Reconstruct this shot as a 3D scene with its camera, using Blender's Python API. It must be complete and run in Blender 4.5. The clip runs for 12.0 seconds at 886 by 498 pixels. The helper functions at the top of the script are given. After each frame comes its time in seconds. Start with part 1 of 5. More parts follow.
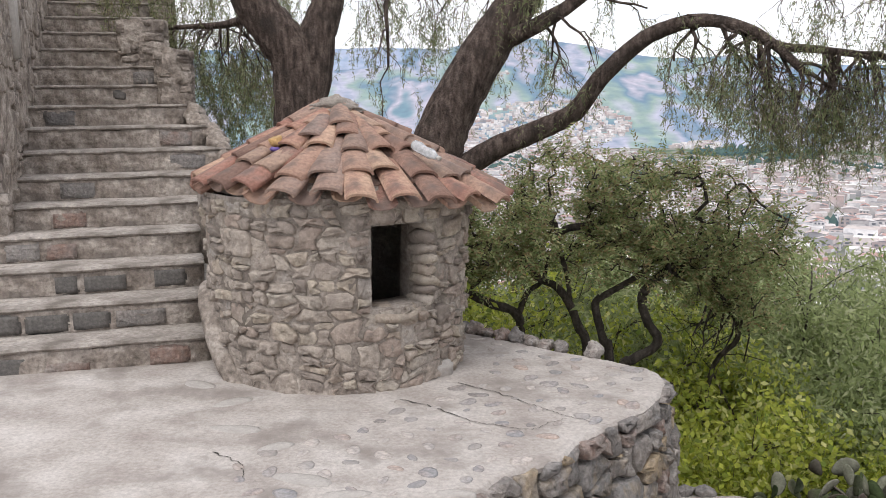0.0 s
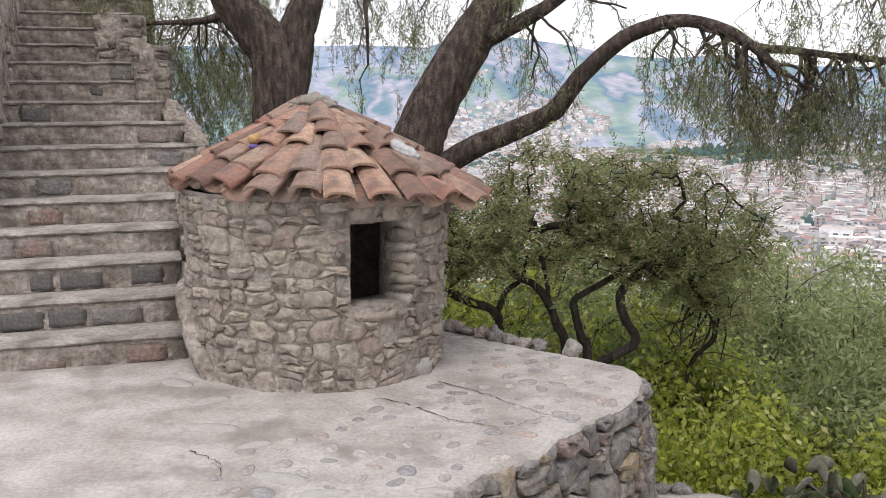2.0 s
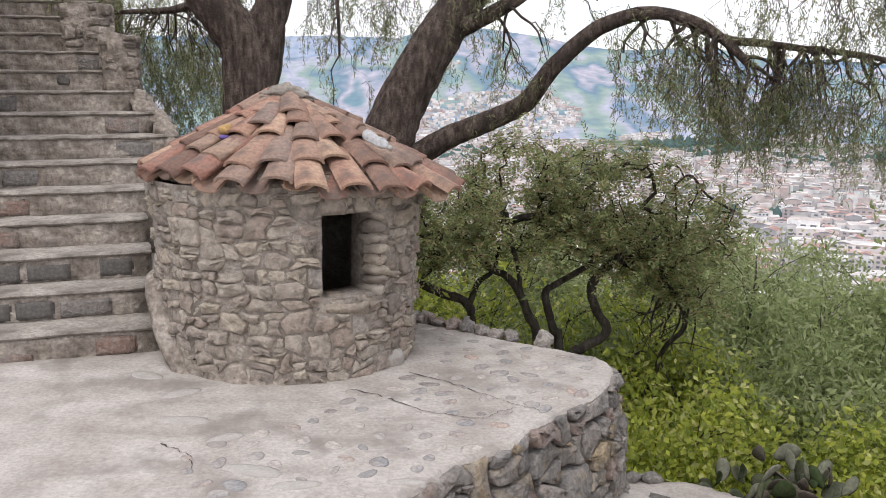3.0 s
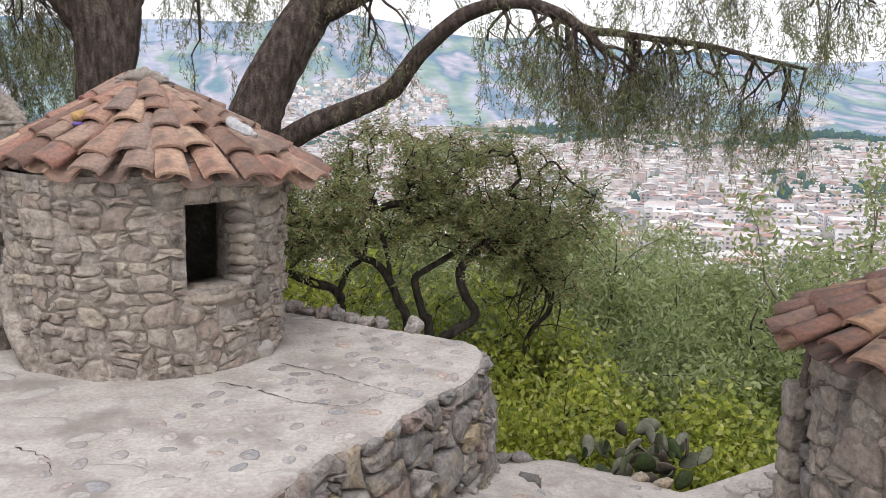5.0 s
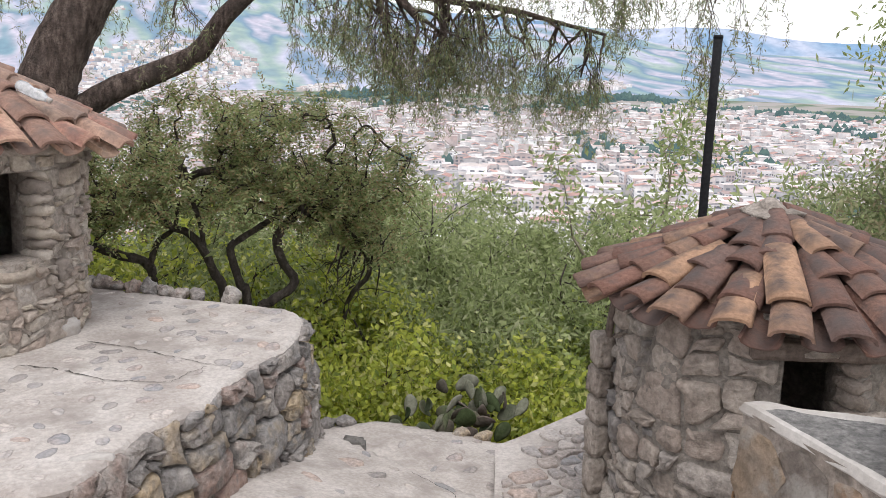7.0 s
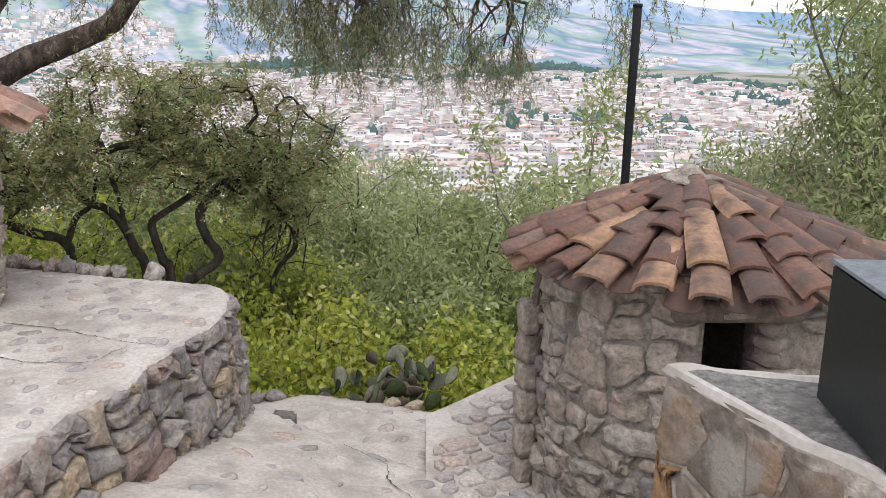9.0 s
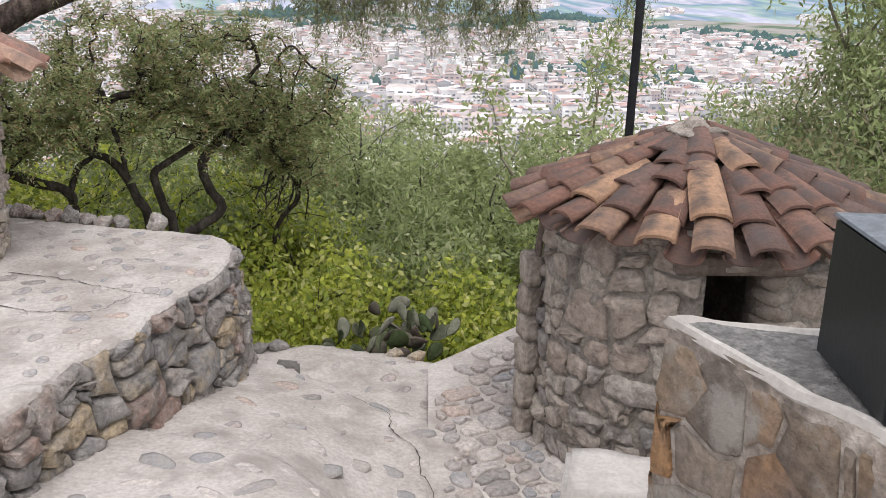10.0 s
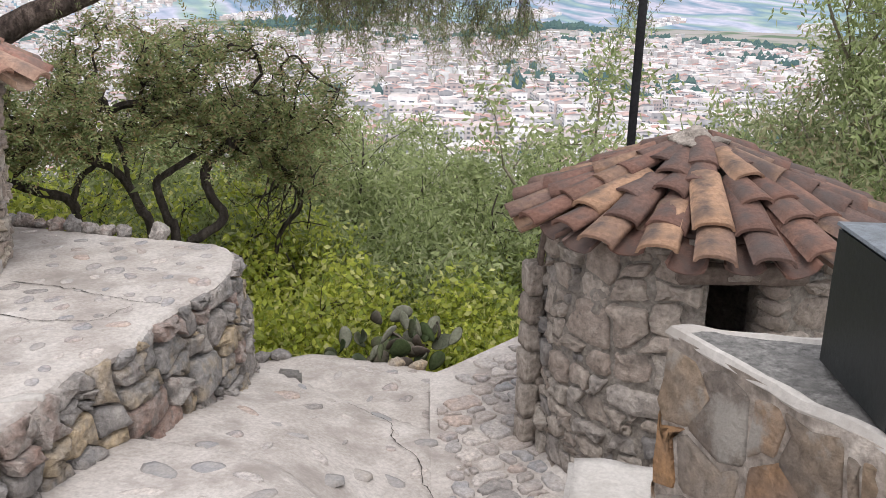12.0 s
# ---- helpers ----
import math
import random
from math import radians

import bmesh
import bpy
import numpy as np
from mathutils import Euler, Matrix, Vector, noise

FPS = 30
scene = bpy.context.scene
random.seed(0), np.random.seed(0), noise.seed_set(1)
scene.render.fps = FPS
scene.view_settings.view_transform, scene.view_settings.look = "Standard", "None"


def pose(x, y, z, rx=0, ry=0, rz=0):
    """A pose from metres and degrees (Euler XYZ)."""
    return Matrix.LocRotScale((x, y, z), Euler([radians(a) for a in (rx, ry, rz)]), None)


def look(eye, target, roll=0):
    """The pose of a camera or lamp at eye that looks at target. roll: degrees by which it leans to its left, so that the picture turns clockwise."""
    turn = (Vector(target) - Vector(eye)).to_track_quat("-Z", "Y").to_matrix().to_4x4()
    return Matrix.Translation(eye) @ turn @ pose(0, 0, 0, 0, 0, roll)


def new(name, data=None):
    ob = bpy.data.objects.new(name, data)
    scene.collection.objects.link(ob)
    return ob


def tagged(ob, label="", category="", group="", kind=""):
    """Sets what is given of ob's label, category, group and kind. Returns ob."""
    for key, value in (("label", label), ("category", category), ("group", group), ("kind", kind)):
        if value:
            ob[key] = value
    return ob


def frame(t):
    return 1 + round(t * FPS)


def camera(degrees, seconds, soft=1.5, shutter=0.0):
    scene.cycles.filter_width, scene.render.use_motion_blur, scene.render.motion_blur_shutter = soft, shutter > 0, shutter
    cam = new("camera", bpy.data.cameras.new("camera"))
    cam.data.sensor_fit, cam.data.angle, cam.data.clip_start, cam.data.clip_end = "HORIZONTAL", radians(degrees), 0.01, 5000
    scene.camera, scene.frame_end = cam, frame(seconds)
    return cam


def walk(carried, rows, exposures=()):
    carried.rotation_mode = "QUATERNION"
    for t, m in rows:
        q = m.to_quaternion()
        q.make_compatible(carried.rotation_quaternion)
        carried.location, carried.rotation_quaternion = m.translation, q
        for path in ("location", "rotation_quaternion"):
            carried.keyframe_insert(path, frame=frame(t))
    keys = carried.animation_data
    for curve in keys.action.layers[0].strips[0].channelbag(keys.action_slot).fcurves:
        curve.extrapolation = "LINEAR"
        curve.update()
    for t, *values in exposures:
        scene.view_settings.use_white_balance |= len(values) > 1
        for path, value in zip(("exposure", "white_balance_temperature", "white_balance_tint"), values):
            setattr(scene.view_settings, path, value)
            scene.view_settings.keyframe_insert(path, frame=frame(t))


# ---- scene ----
cam = camera(51.12, 12.0, soft=0.75)
EYE = (0.0, 0.0, 1.62)
# seconds, yaw, pitch, roll: the camera turns where it stands
TURNS = [
    (0, -1.00, -9.50, 0.50), (0.5, -1.20, -9.46, 0.34), (1, -1.34, -9.20, 0.24), (1.5, -1.87, -9.36, 0.12),
    (2, -2.24, -9.61, 0.10), (2.5, -3.19, -9.90, -0.02), (4.5, -8.52, -10.67, -0.46), (5, -12.08, -10.88, -0.63),
    (5.5, -14.55, -11.78, -0.71), (6, -15.99, -12.74, -0.61), (6.5, -18.99, -12.90, -0.89), (7, -23.45, -12.89, -1.12),
    (9, -28.11, -14.61, -1.03), (9.5, -27.93, -16.66, -1.19), (10, -27.88, -17.60, -1.24), (10.5, -27.89, -17.67, -1.28),
    (11, -27.95, -17.41, -1.30), (11.5, -27.82, -17.14, -1.25), (12, -27.75, -17.04, -1.23),
]
walk(cam, [(t, pose(*EYE, 90 + p, r, y)) for t, y, p, r in TURNS], exposures=[(0, -0.03), (4.5, -0.02), (5.5, 0.08), (7, 0.15), (12, 0.2)])

# ---- world and sun: bright broken overcast ----
world = bpy.data.worlds.new("sky")
scene.world = world
world.use_nodes = True
wn, wl = world.node_tree.nodes, world.node_tree.links
wn.clear()
sky = wn.new("ShaderNodeTexSky")
sky.sky_type = "NISHITA"
sky.sun_disc = False
sky.sun_elevation, sky.sun_rotation = radians(58), radians(200)
sky_bg = wn.new("ShaderNodeBackground")
sky_bg.inputs["Strength"].default_value = 0.12
cloud_bg = wn.new("ShaderNodeBackground")
cloud_bg.inputs["Color"].default_value = (1.0, 0.995, 1.05, 1)
cloud_bg.inputs["Strength"].default_value = 1.3
geo = wn.new("ShaderNodeTexCoord")
cloud = wn.new("ShaderNodeTexNoise")
cloud.inputs["Scale"].default_value = 3.0
cloud.inputs["Detail"].default_value = 6.0
ramp = wn.new("ShaderNodeValToRGB")
ramp.color_ramp.elements[0].position, ramp.color_ramp.elements[0].color = 0.30, (0.45, 0.45, 0.45, 1)
ramp.color_ramp.elements[1].position, ramp.color_ramp.elements[1].color = 0.52, (0.97, 0.97, 0.97, 1)
mixer = wn.new("ShaderNodeMixShader")
out = wn.new("ShaderNodeOutputWorld")
wl.new(geo.outputs["Generated"], cloud.inputs["Vector"])
wl.new(cloud.outputs["Fac"], ramp.inputs["Fac"])
wl.new(sky.outputs["Color"], sky_bg.inputs["Color"])
wl.new(ramp.outputs["Color"], mixer.inputs["Fac"])
wl.new(sky_bg.outputs["Background"], mixer.inputs[1])
wl.new(cloud_bg.outputs["Background"], mixer.inputs[2])
wl.new(mixer.outputs["Shader"], out.inputs["Surface"])

sun = new("sun", bpy.data.lights.new("sun", "SUN"))
sun.data.energy, sun.data.angle, sun.data.color = 1.4, radians(25), (1.0, 0.97, 0.94)
sun.matrix_basis = look((-2.0, -6.0, 12.0), (0, 0, 0))


# ---- materials ----
def rgb(c):
    return (c[0], c[1], c[2], 1.0)


def material(name, colours, scale=8.0, rough=0.9, bump=0.4, grain=60.0, stain=None, stain_scale=1.5, pick="noise", metal=0.0,
             stain_at=(0.5, 0.68), bump_distance=0.01, spec=0.3, spread=0.25, grit=(0.62, 1.30), detail=5, squash=1.0):
    """A procedural surface: base colours spread by noise, by the piece or by the island, a coarse stain and a fine grain with relief."""
    m = bpy.data.materials.new(name)
    m.use_nodes = True
    n, l = m.node_tree.nodes, m.node_tree.links
    b = n["Principled BSDF"]
    b.inputs["Roughness"].default_value = rough
    b.inputs["Metallic"].default_value = metal
    b.inputs["Specular IOR Level"].default_value = spec
    co = n.new("ShaderNodeTexCoord")
    r = n.new("ShaderNodeValToRGB")
    while len(r.color_ramp.elements) < len(colours):
        r.color_ramp.elements.new(0.5)
    for i, c in enumerate(colours):
        e = r.color_ramp.elements[i]
        e.color = rgb(c)
        e.position = i / max(1, len(colours) - 1) if pick != "noise" else 0.5 - spread + 2 * spread * i / max(1, len(colours) - 1)
    coarse = n.new("ShaderNodeTexNoise")
    coarse.inputs["Scale"].default_value = scale
    coarse.inputs["Detail"].default_value = detail
    stretch = n.new("ShaderNodeMapping")
    stretch.inputs["Scale"].default_value = (1, 1, squash)
    l.new(co.outputs["Object"], stretch.inputs["Vector"])
    l.new(stretch.outputs["Vector"], coarse.inputs["Vector"])
    if pick == "noise":
        l.new(coarse.outputs["Fac"], r.inputs["Fac"])
    else:
        info = n.new("ShaderNodeObjectInfo" if pick == "object" else "ShaderNodeNewGeometry")
        source = info.outputs["Random" if pick == "object" else "Random Per Island"]
        add = n.new("ShaderNodeMath")
        add.operation = "MULTIPLY_ADD"
        l.new(coarse.outputs["Fac"], add.inputs[0])
        add.inputs[1].default_value = 0.3
        sub = n.new("ShaderNodeMath")
        sub.operation = "SUBTRACT"
        l.new(source, sub.inputs[0])
        sub.inputs[1].default_value = 0.15
        l.new(sub.outputs[0], add.inputs[2])
        l.new(add.outputs[0], r.inputs["Fac"])
    colour = r.outputs["Color"]
    fine = n.new("ShaderNodeTexNoise")
    fine.inputs["Scale"].default_value = grain
    fine.inputs["Detail"].default_value = 6
    fine.inputs["Roughness"].default_value = 0.65
    l.new(co.outputs["Object"], fine.inputs["Vector"])
    shade = n.new("ShaderNodeMapRange")
    shade.inputs["From Min"].default_value, shade.inputs["From Max"].default_value = 0.3, 0.7
    shade.inputs["To Min"].default_value, shade.inputs["To Max"].default_value = grit
    l.new(fine.outputs["Fac"], shade.inputs["Value"])
    mul = n.new("ShaderNodeVectorMath")
    mul.operation = "SCALE"
    l.new(colour, mul.inputs[0])
    l.new(shade.outputs["Result"], mul.inputs["Scale"])
    colour = mul.outputs["Vector"]
    if stain:
        blot = n.new("ShaderNodeTexNoise")
        blot.inputs["Scale"].default_value = stain_scale
        blot.inputs["Detail"].default_value = 7
        blot.inputs["Roughness"].default_value = 0.6
        l.new(co.outputs["Object"], blot.inputs["Vector"])
        edge = n.new("ShaderNodeMapRange")
        edge.inputs["From Min"].default_value, edge.inputs["From Max"].default_value = stain_at
        l.new(blot.outputs["Fac"], edge.inputs["Value"])
        mix = n.new("ShaderNodeMix")
        mix.data_type = "RGBA"
        l.new(edge.outputs["Result"], mix.inputs["Factor"])
        l.new(colour, mix.inputs["A"])
        mix.inputs["B"].default_value = rgb(stain)
        colour = mix.outputs["Result"]
    l.new(colour, b.inputs["Base Color"])
    if bump:
        both = n.new("ShaderNodeMath")
        both.operation = "MULTIPLY_ADD"
        l.new(coarse.outputs["Fac"], both.inputs[0])
        both.inputs[1].default_value = 0.8
        l.new(fine.outputs["Fac"], both.inputs[2])
        relief = n.new("ShaderNodeBump")
        relief.inputs["Strength"].default_value = bump
        relief.inputs["Distance"].default_value = bump_distance
        l.new(both.outputs[0], relief.inputs["Height"])
        l.new(relief.outputs["Normal"], b.inputs["Normal"])
    return m


def leaf_material(name, colours, translucent=0.35):
    m = material(name, colours, scale=0.9, rough=0.6, bump=0, grain=9, pick="island", spec=0.25)
    n, l = m.node_tree.nodes, m.node_tree.links
    b = n["Principled BSDF"]
    t = n.new("ShaderNodeBsdfTranslucent")
    l.new(b.inputs["Base Color"].links[0].from_socket, t.inputs["Color"])
    mix = n.new("ShaderNodeMixShader")
    mix.inputs["Fac"].default_value = translucent
    l.new(b.outputs["BSDF"], mix.inputs[1])
    l.new(t.outputs["BSDF"], mix.inputs[2])
    l.new(mix.outputs["Shader"], n["Material Output"].inputs["Surface"])
    return m


def far_material(name, colours, scale, haze_glow, spread=0.25, pick="noise", strength=1.0, squash=1.0):
    """A far-off surface; the haze of bright air before it is painted in as emission."""
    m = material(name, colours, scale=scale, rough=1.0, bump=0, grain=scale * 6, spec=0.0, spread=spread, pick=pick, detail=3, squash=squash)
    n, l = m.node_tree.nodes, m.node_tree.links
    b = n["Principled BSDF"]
    b.inputs["Emission Color"].default_value = rgb(haze_glow)
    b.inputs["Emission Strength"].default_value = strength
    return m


CONCRETE = material("worn_concrete", [(0.33, 0.288, 0.26), (0.45, 0.41, 0.377), (0.56, 0.522, 0.49)], 3.4, 0.93, 0.5, 46, (0.27, 0.238, 0.214), 2.3, stain_at=(0.5, 0.66), grit=(0.76, 1.18), detail=9)
PATH = material("paved_concrete", [(0.33, 0.293, 0.263), (0.46, 0.417, 0.385), (0.56, 0.518, 0.486)], 3.6, 0.93, 0.5, 46, (0.29, 0.255, 0.23), 2.6, stain_at=(0.5, 0.66), grit=(0.76, 1.18), detail=9)
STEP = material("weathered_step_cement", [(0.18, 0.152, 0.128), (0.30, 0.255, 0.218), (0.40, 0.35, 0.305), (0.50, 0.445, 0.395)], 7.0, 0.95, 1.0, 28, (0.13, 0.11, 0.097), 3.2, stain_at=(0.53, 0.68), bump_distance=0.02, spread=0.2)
# Treads: a paler mix than the step blocks below them.
TREAD = material("pale_step_tread", [(0.29, 0.255, 0.225), (0.44, 0.395, 0.355), (0.55, 0.505, 0.46)], 7.0, 0.95, 0.8, 32, (0.20, 0.175, 0.15), 3.5, stain_at=(0.5, 0.66), bump_distance=0.02, spread=0.2)
MORTAR = material("rough_lime_mortar", [(0.27, 0.232, 0.20), (0.38, 0.332, 0.29), (0.47, 0.42, 0.37)], 9.0, 0.97, 1.0, 42, (0.18, 0.155, 0.13), 3.0, bump_distance=0.02)
STONE = material("grey_brown_fieldstone", [(0.27, 0.23, 0.20), (0.38, 0.325, 0.28), (0.44, 0.385, 0.33), (0.36, 0.29, 0.245), (0.49, 0.425, 0.345), (0.40, 0.36, 0.325)], 9.0, 0.92, 1.0, 26, (0.22, 0.19, 0.165), 6.0, pick="object", stain_at=(0.55, 0.75), bump_distance=0.022)
WALLSTONE = material("grey_volcanic_wallstone", [(0.23, 0.218, 0.21), (0.37, 0.33, 0.30), (0.28, 0.262, 0.25), (0.46, 0.42, 0.385), (0.33, 0.225, 0.185), (0.39, 0.36, 0.335), (0.50, 0.39, 0.26), (0.30, 0.285, 0.275), (0.43, 0.385, 0.35)], 11.0, 0.93, 1.0, 34, (0.17, 0.158, 0.148), 7.0, pick="object", stain_at=(0.56, 0.72), bump_distance=0.035)
BROWNSTONE = material("brown_grey_fieldstone", [(0.27, 0.225, 0.19), (0.37, 0.315, 0.27), (0.43, 0.375, 0.325), (0.33, 0.27, 0.23), (0.46, 0.405, 0.35), (0.22, 0.205, 0.197), (0.39, 0.345, 0.308)], 10.0, 0.92, 1.0, 30, (0.19, 0.162, 0.14), 6.5, pick="object", stain_at=(0.56, 0.75), bump_distance=0.028)
JOINT = material("earthy_dark_joint", [(0.16, 0.14, 0.122), (0.26, 0.23, 0.20), (0.34, 0.305, 0.27)], 12.0, 0.98, 1.0, 46, bump_distance=0.02)
PAVER = material("pinkish_flat_river_stone", [(0.26, 0.24, 0.228), (0.40, 0.345, 0.31), (0.32, 0.298, 0.288), (0.50, 0.445, 0.405), (0.28, 0.275, 0.28), (0.44, 0.35, 0.30)], 10, 0.85, 0.5, 40, pick="object")
COBBLE = material("river_cobble", [(0.25, 0.242, 0.24), (0.35, 0.315, 0.29), (0.29, 0.28, 0.28), (0.40, 0.36, 0.325), (0.26, 0.252, 0.25), (0.44, 0.40, 0.37), (0.33, 0.31, 0.30)], 10, 0.85, 0.4, 50, pick="object", grit=(0.78, 1.16))
GRAVEL = material("dark_gravelly_cement", [(0.10, 0.096, 0.092), (0.19, 0.183, 0.174), (0.31, 0.298, 0.28)], 26, 0.95, 1.0, 70, (0.16, 0.152, 0.144), 7, bump_distance=0.012, grit=(0.55, 1.35))
PALE = material("pale_cement", [(0.36, 0.335, 0.305), (0.45, 0.42, 0.39), (0.53, 0.50, 0.47)], 5.0, 0.93, 0.5, 55, (0.33, 0.30, 0.27), 3, grit=(0.84, 1.12))
TILE = material("fired_clay_roof_tile", [(0.20, 0.125, 0.10), (0.31, 0.19, 0.145), (0.42, 0.275, 0.205), (0.24, 0.17, 0.142), (0.50, 0.345, 0.25), (0.33, 0.17, 0.13), (0.27, 0.205, 0.175), (0.38, 0.245, 0.185)], 9.0, 0.9, 0.7, 46, (0.12, 0.095, 0.085), 6.0, pick="object", stain_at=(0.52, 0.70), grit=(0.70, 1.24))
OLDTILE = material("sooty_clay_roof_tile", [(0.12, 0.075, 0.062), (0.19, 0.10, 0.075), (0.15, 0.10, 0.085), (0.21, 0.115, 0.085), (0.12, 0.078, 0.066), (0.16, 0.105, 0.088), (0.36, 0.22, 0.14), (0.14, 0.095, 0.08)], 9.0, 0.9, 0.7, 46, (0.075, 0.062, 0.058), 6.0, pick="object", stain_at=(0.48, 0.68), grit=(0.70, 1.24))
BARK = material("furrowed_brown_bark", [(0.055, 0.04, 0.034), (0.135, 0.10, 0.083), (0.23, 0.178, 0.15)], 26.0, 0.95, 1.0, 60, (0.06, 0.047, 0.04), 5.0, bump_distance=0.05, squash=0.3, spread=0.18)
DARKBARK = material("dark_branch_bark", [(0.03, 0.025, 0.022), (0.07, 0.058, 0.05), (0.13, 0.11, 0.095)], 18.0, 0.95, 1.0, 50, bump_distance=0.03, squash=0.4)
SOIL = material("dry_hillside_soil", [(0.07, 0.075, 0.035), (0.12, 0.11, 0.06), (0.17, 0.14, 0.09)], 0.6, 0.97, 0.5, 9, (0.05, 0.07, 0.03), 0.2)
IRON = material("black_painted_steel", [(0.012, 0.012, 0.014), (0.02, 0.02, 0.022)], 9, 0.75, 0.15, 50, spec=0.15)
BOXPAINT = material("black_painted_sheet_metal", [(0.008, 0.010, 0.011), (0.014, 0.017, 0.018)], 3, 0.45, 0.1, 60, (0.025, 0.027, 0.028), 4, spec=0.35)
DARKWOOD = material("grey_weathered_lintel_wood", [(0.12, 0.09, 0.075), (0.2, 0.16, 0.135)], 12, 0.9, 0.6, 50)
CRACK = material("dark_open_crack", [(0.05, 0.045, 0.04), (0.09, 0.08, 0.07)], 20, 1.0, 0.2, 60)
PEPPER = leaf_material("pepper_tree_leaf", [(0.14, 0.185, 0.08), (0.23, 0.275, 0.125), (0.30, 0.33, 0.175), (0.36, 0.35, 0.205), (0.30, 0.245, 0.15)], 0.5)
THICKET = leaf_material("dark_green_leaf", [(0.13, 0.18, 0.07), (0.24, 0.295, 0.12), (0.35, 0.395, 0.18), (0.40, 0.40, 0.205), (0.34, 0.24, 0.13), (0.18, 0.235, 0.10)], 0.5)
MIDLEAF = leaf_material("mid_green_leaf", [(0.20, 0.26, 0.07), (0.32, 0.38, 0.10), (0.44, 0.49, 0.12), (0.15, 0.20, 0.06), (0.64, 0.65, 0.22), (0.26, 0.32, 0.09)], 0.5)
LIME = leaf_material("yellow_green_leaf", [(0.28, 0.35, 0.07), (0.48, 0.53, 0.09), (0.66, 0.67, 0.15), (0.20, 0.27, 0.06), (0.82, 0.79, 0.36), (0.38, 0.44, 0.09), (0.58, 0.61, 0.12), (0.25, 0.31, 0.08)], 0.6)
OLIVE = leaf_material("grey_green_willowy_leaf", [(0.20, 0.25, 0.10), (0.35, 0.41, 0.18), (0.45, 0.50, 0.25), (0.25, 0.30, 0.13), (0.52, 0.54, 0.33)], 0.5)
SLATE = material("dark_slate_block", [(0.10, 0.095, 0.09), (0.15, 0.14, 0.13), (0.19, 0.175, 0.16)], 8, 0.85, 0.4, 45)
TWIG = material("pale_twig_bark", [(0.16, 0.14, 0.10), (0.26, 0.23, 0.17)], 12, 0.95, 0.3, 40)
CACTUS = material("grey_green_cactus_skin", [(0.035, 0.05, 0.022), (0.06, 0.08, 0.035), (0.24, 0.235, 0.185), (0.05, 0.065, 0.035), (0.17, 0.135, 0.12), (0.08, 0.095, 0.05)], 9, 0.9, 0.3, 40, (0.24, 0.2, 0.17), 9, pick="object", stain_at=(0.62, 0.74), spec=0.1)


# ---- mesh tools ----
def mesh_of(name, verts, faces, mat, smooth=True):
    me = bpy.data.meshes.new(name)
    me.from_pydata([tuple(v) for v in verts], [], faces)
    me.materials.append(mat)
    if smooth:
        me.polygons.foreach_set("use_smooth", [True] * len(me.polygons))
    me.update()
    return me


def part(name, me, parent=None, label="", m=None):
    """Links a mesh as one object, under a thing or a part."""
    ob = new(name, me)
    if m is not None:
        ob.matrix_basis = m
    ob.parent = parent
    return tagged(ob, label=label)


def thing(name, label, category, group="", kind="", at=(0, 0, 0)):
    ob = new(name)
    ob.location = at
    ob.empty_display_size = 0.1
    return tagged(ob, label, category, group, kind)


def from_bm(name, bm, mat, smooth=False):
    me = bpy.data.meshes.new(name)
    bm.to_mesh(me)
    bm.free()
    me.materials.append(mat)
    if smooth:
        me.polygons.foreach_set("use_smooth", [True] * len(me.polygons))
    return me


def quads_mesh(name, co, mat, side=4):
    """Many loose small faces of the same corner count from an array of corners."""
    co = np.asarray(co, np.float32).reshape(-1, 3)
    count = len(co) // side
    me = bpy.data.meshes.new(name)
    me.vertices.add(len(co))
    me.vertices.foreach_set("co", co.ravel())
    me.loops.add(len(co))
    me.loops.foreach_set("vertex_index", np.arange(len(co), dtype=np.int32))
    me.polygons.add(count)
    me.polygons.foreach_set("loop_start", np.arange(0, len(co), side, dtype=np.int32))
    me.polygons.foreach_set("loop_total", np.full(count, side, np.int32))
    me.materials.append(mat)
    me.update(calc_edges=True)
    return me


def tube(points, radii, sides=8, wobble=0.0, seed=1):
    """A tapering tube through points, as vertices and faces."""
    rng = np.random.default_rng(seed)
    P = np.array(points, float)
    verts, faces = [], []
    ref = np.array([0.3, 0.9, 0.2])
    for i, p in enumerate(P):
        d = P[min(i + 1, len(P) - 1)] - P[max(i - 1, 0)]
        d /= np.linalg.norm(d) + 1e-9
        a = np.cross(d, ref)
        a /= np.linalg.norm(a) + 1e-9
        b = np.cross(d, a)
        for k in range(sides):
            w = 2 * math.pi * k / sides
            r = radii[i] * (1 + wobble * rng.uniform(-1, 1))
            verts.append(p + r * (math.cos(w) * a + math.sin(w) * b))
    for i in range(len(P) - 1):
        for k in range(sides):
            j = (k + 1) % sides
            faces.append((i * sides + k, i * sides + j, (i + 1) * sides + j, (i + 1) * sides + k))
    faces.append(tuple(range(sides))[::-1])
    faces.append(tuple(range((len(P) - 1) * sides, len(P) * sides)))
    return verts, faces


def smooth_line(points, per=6):
    """Catmull-Rom through points."""
    P = [np.array(p, float) for p in points]
    P = [2 * P[0] - P[1]] + P + [2 * P[-1] - P[-2]]
    res = []
    for i in range(1, len(P) - 2):
        for k in range(per):
            t = k / per
            a, b, c, d = P[i - 1], P[i], P[i + 1], P[i + 2]
            res.append(0.5 * (2 * b + (c - a) * t + (2 * a - 5 * b + 4 * c - d) * t * t + (3 * b - a - 3 * c + d) * t ** 3))
    res.append(P[-2])
    return res


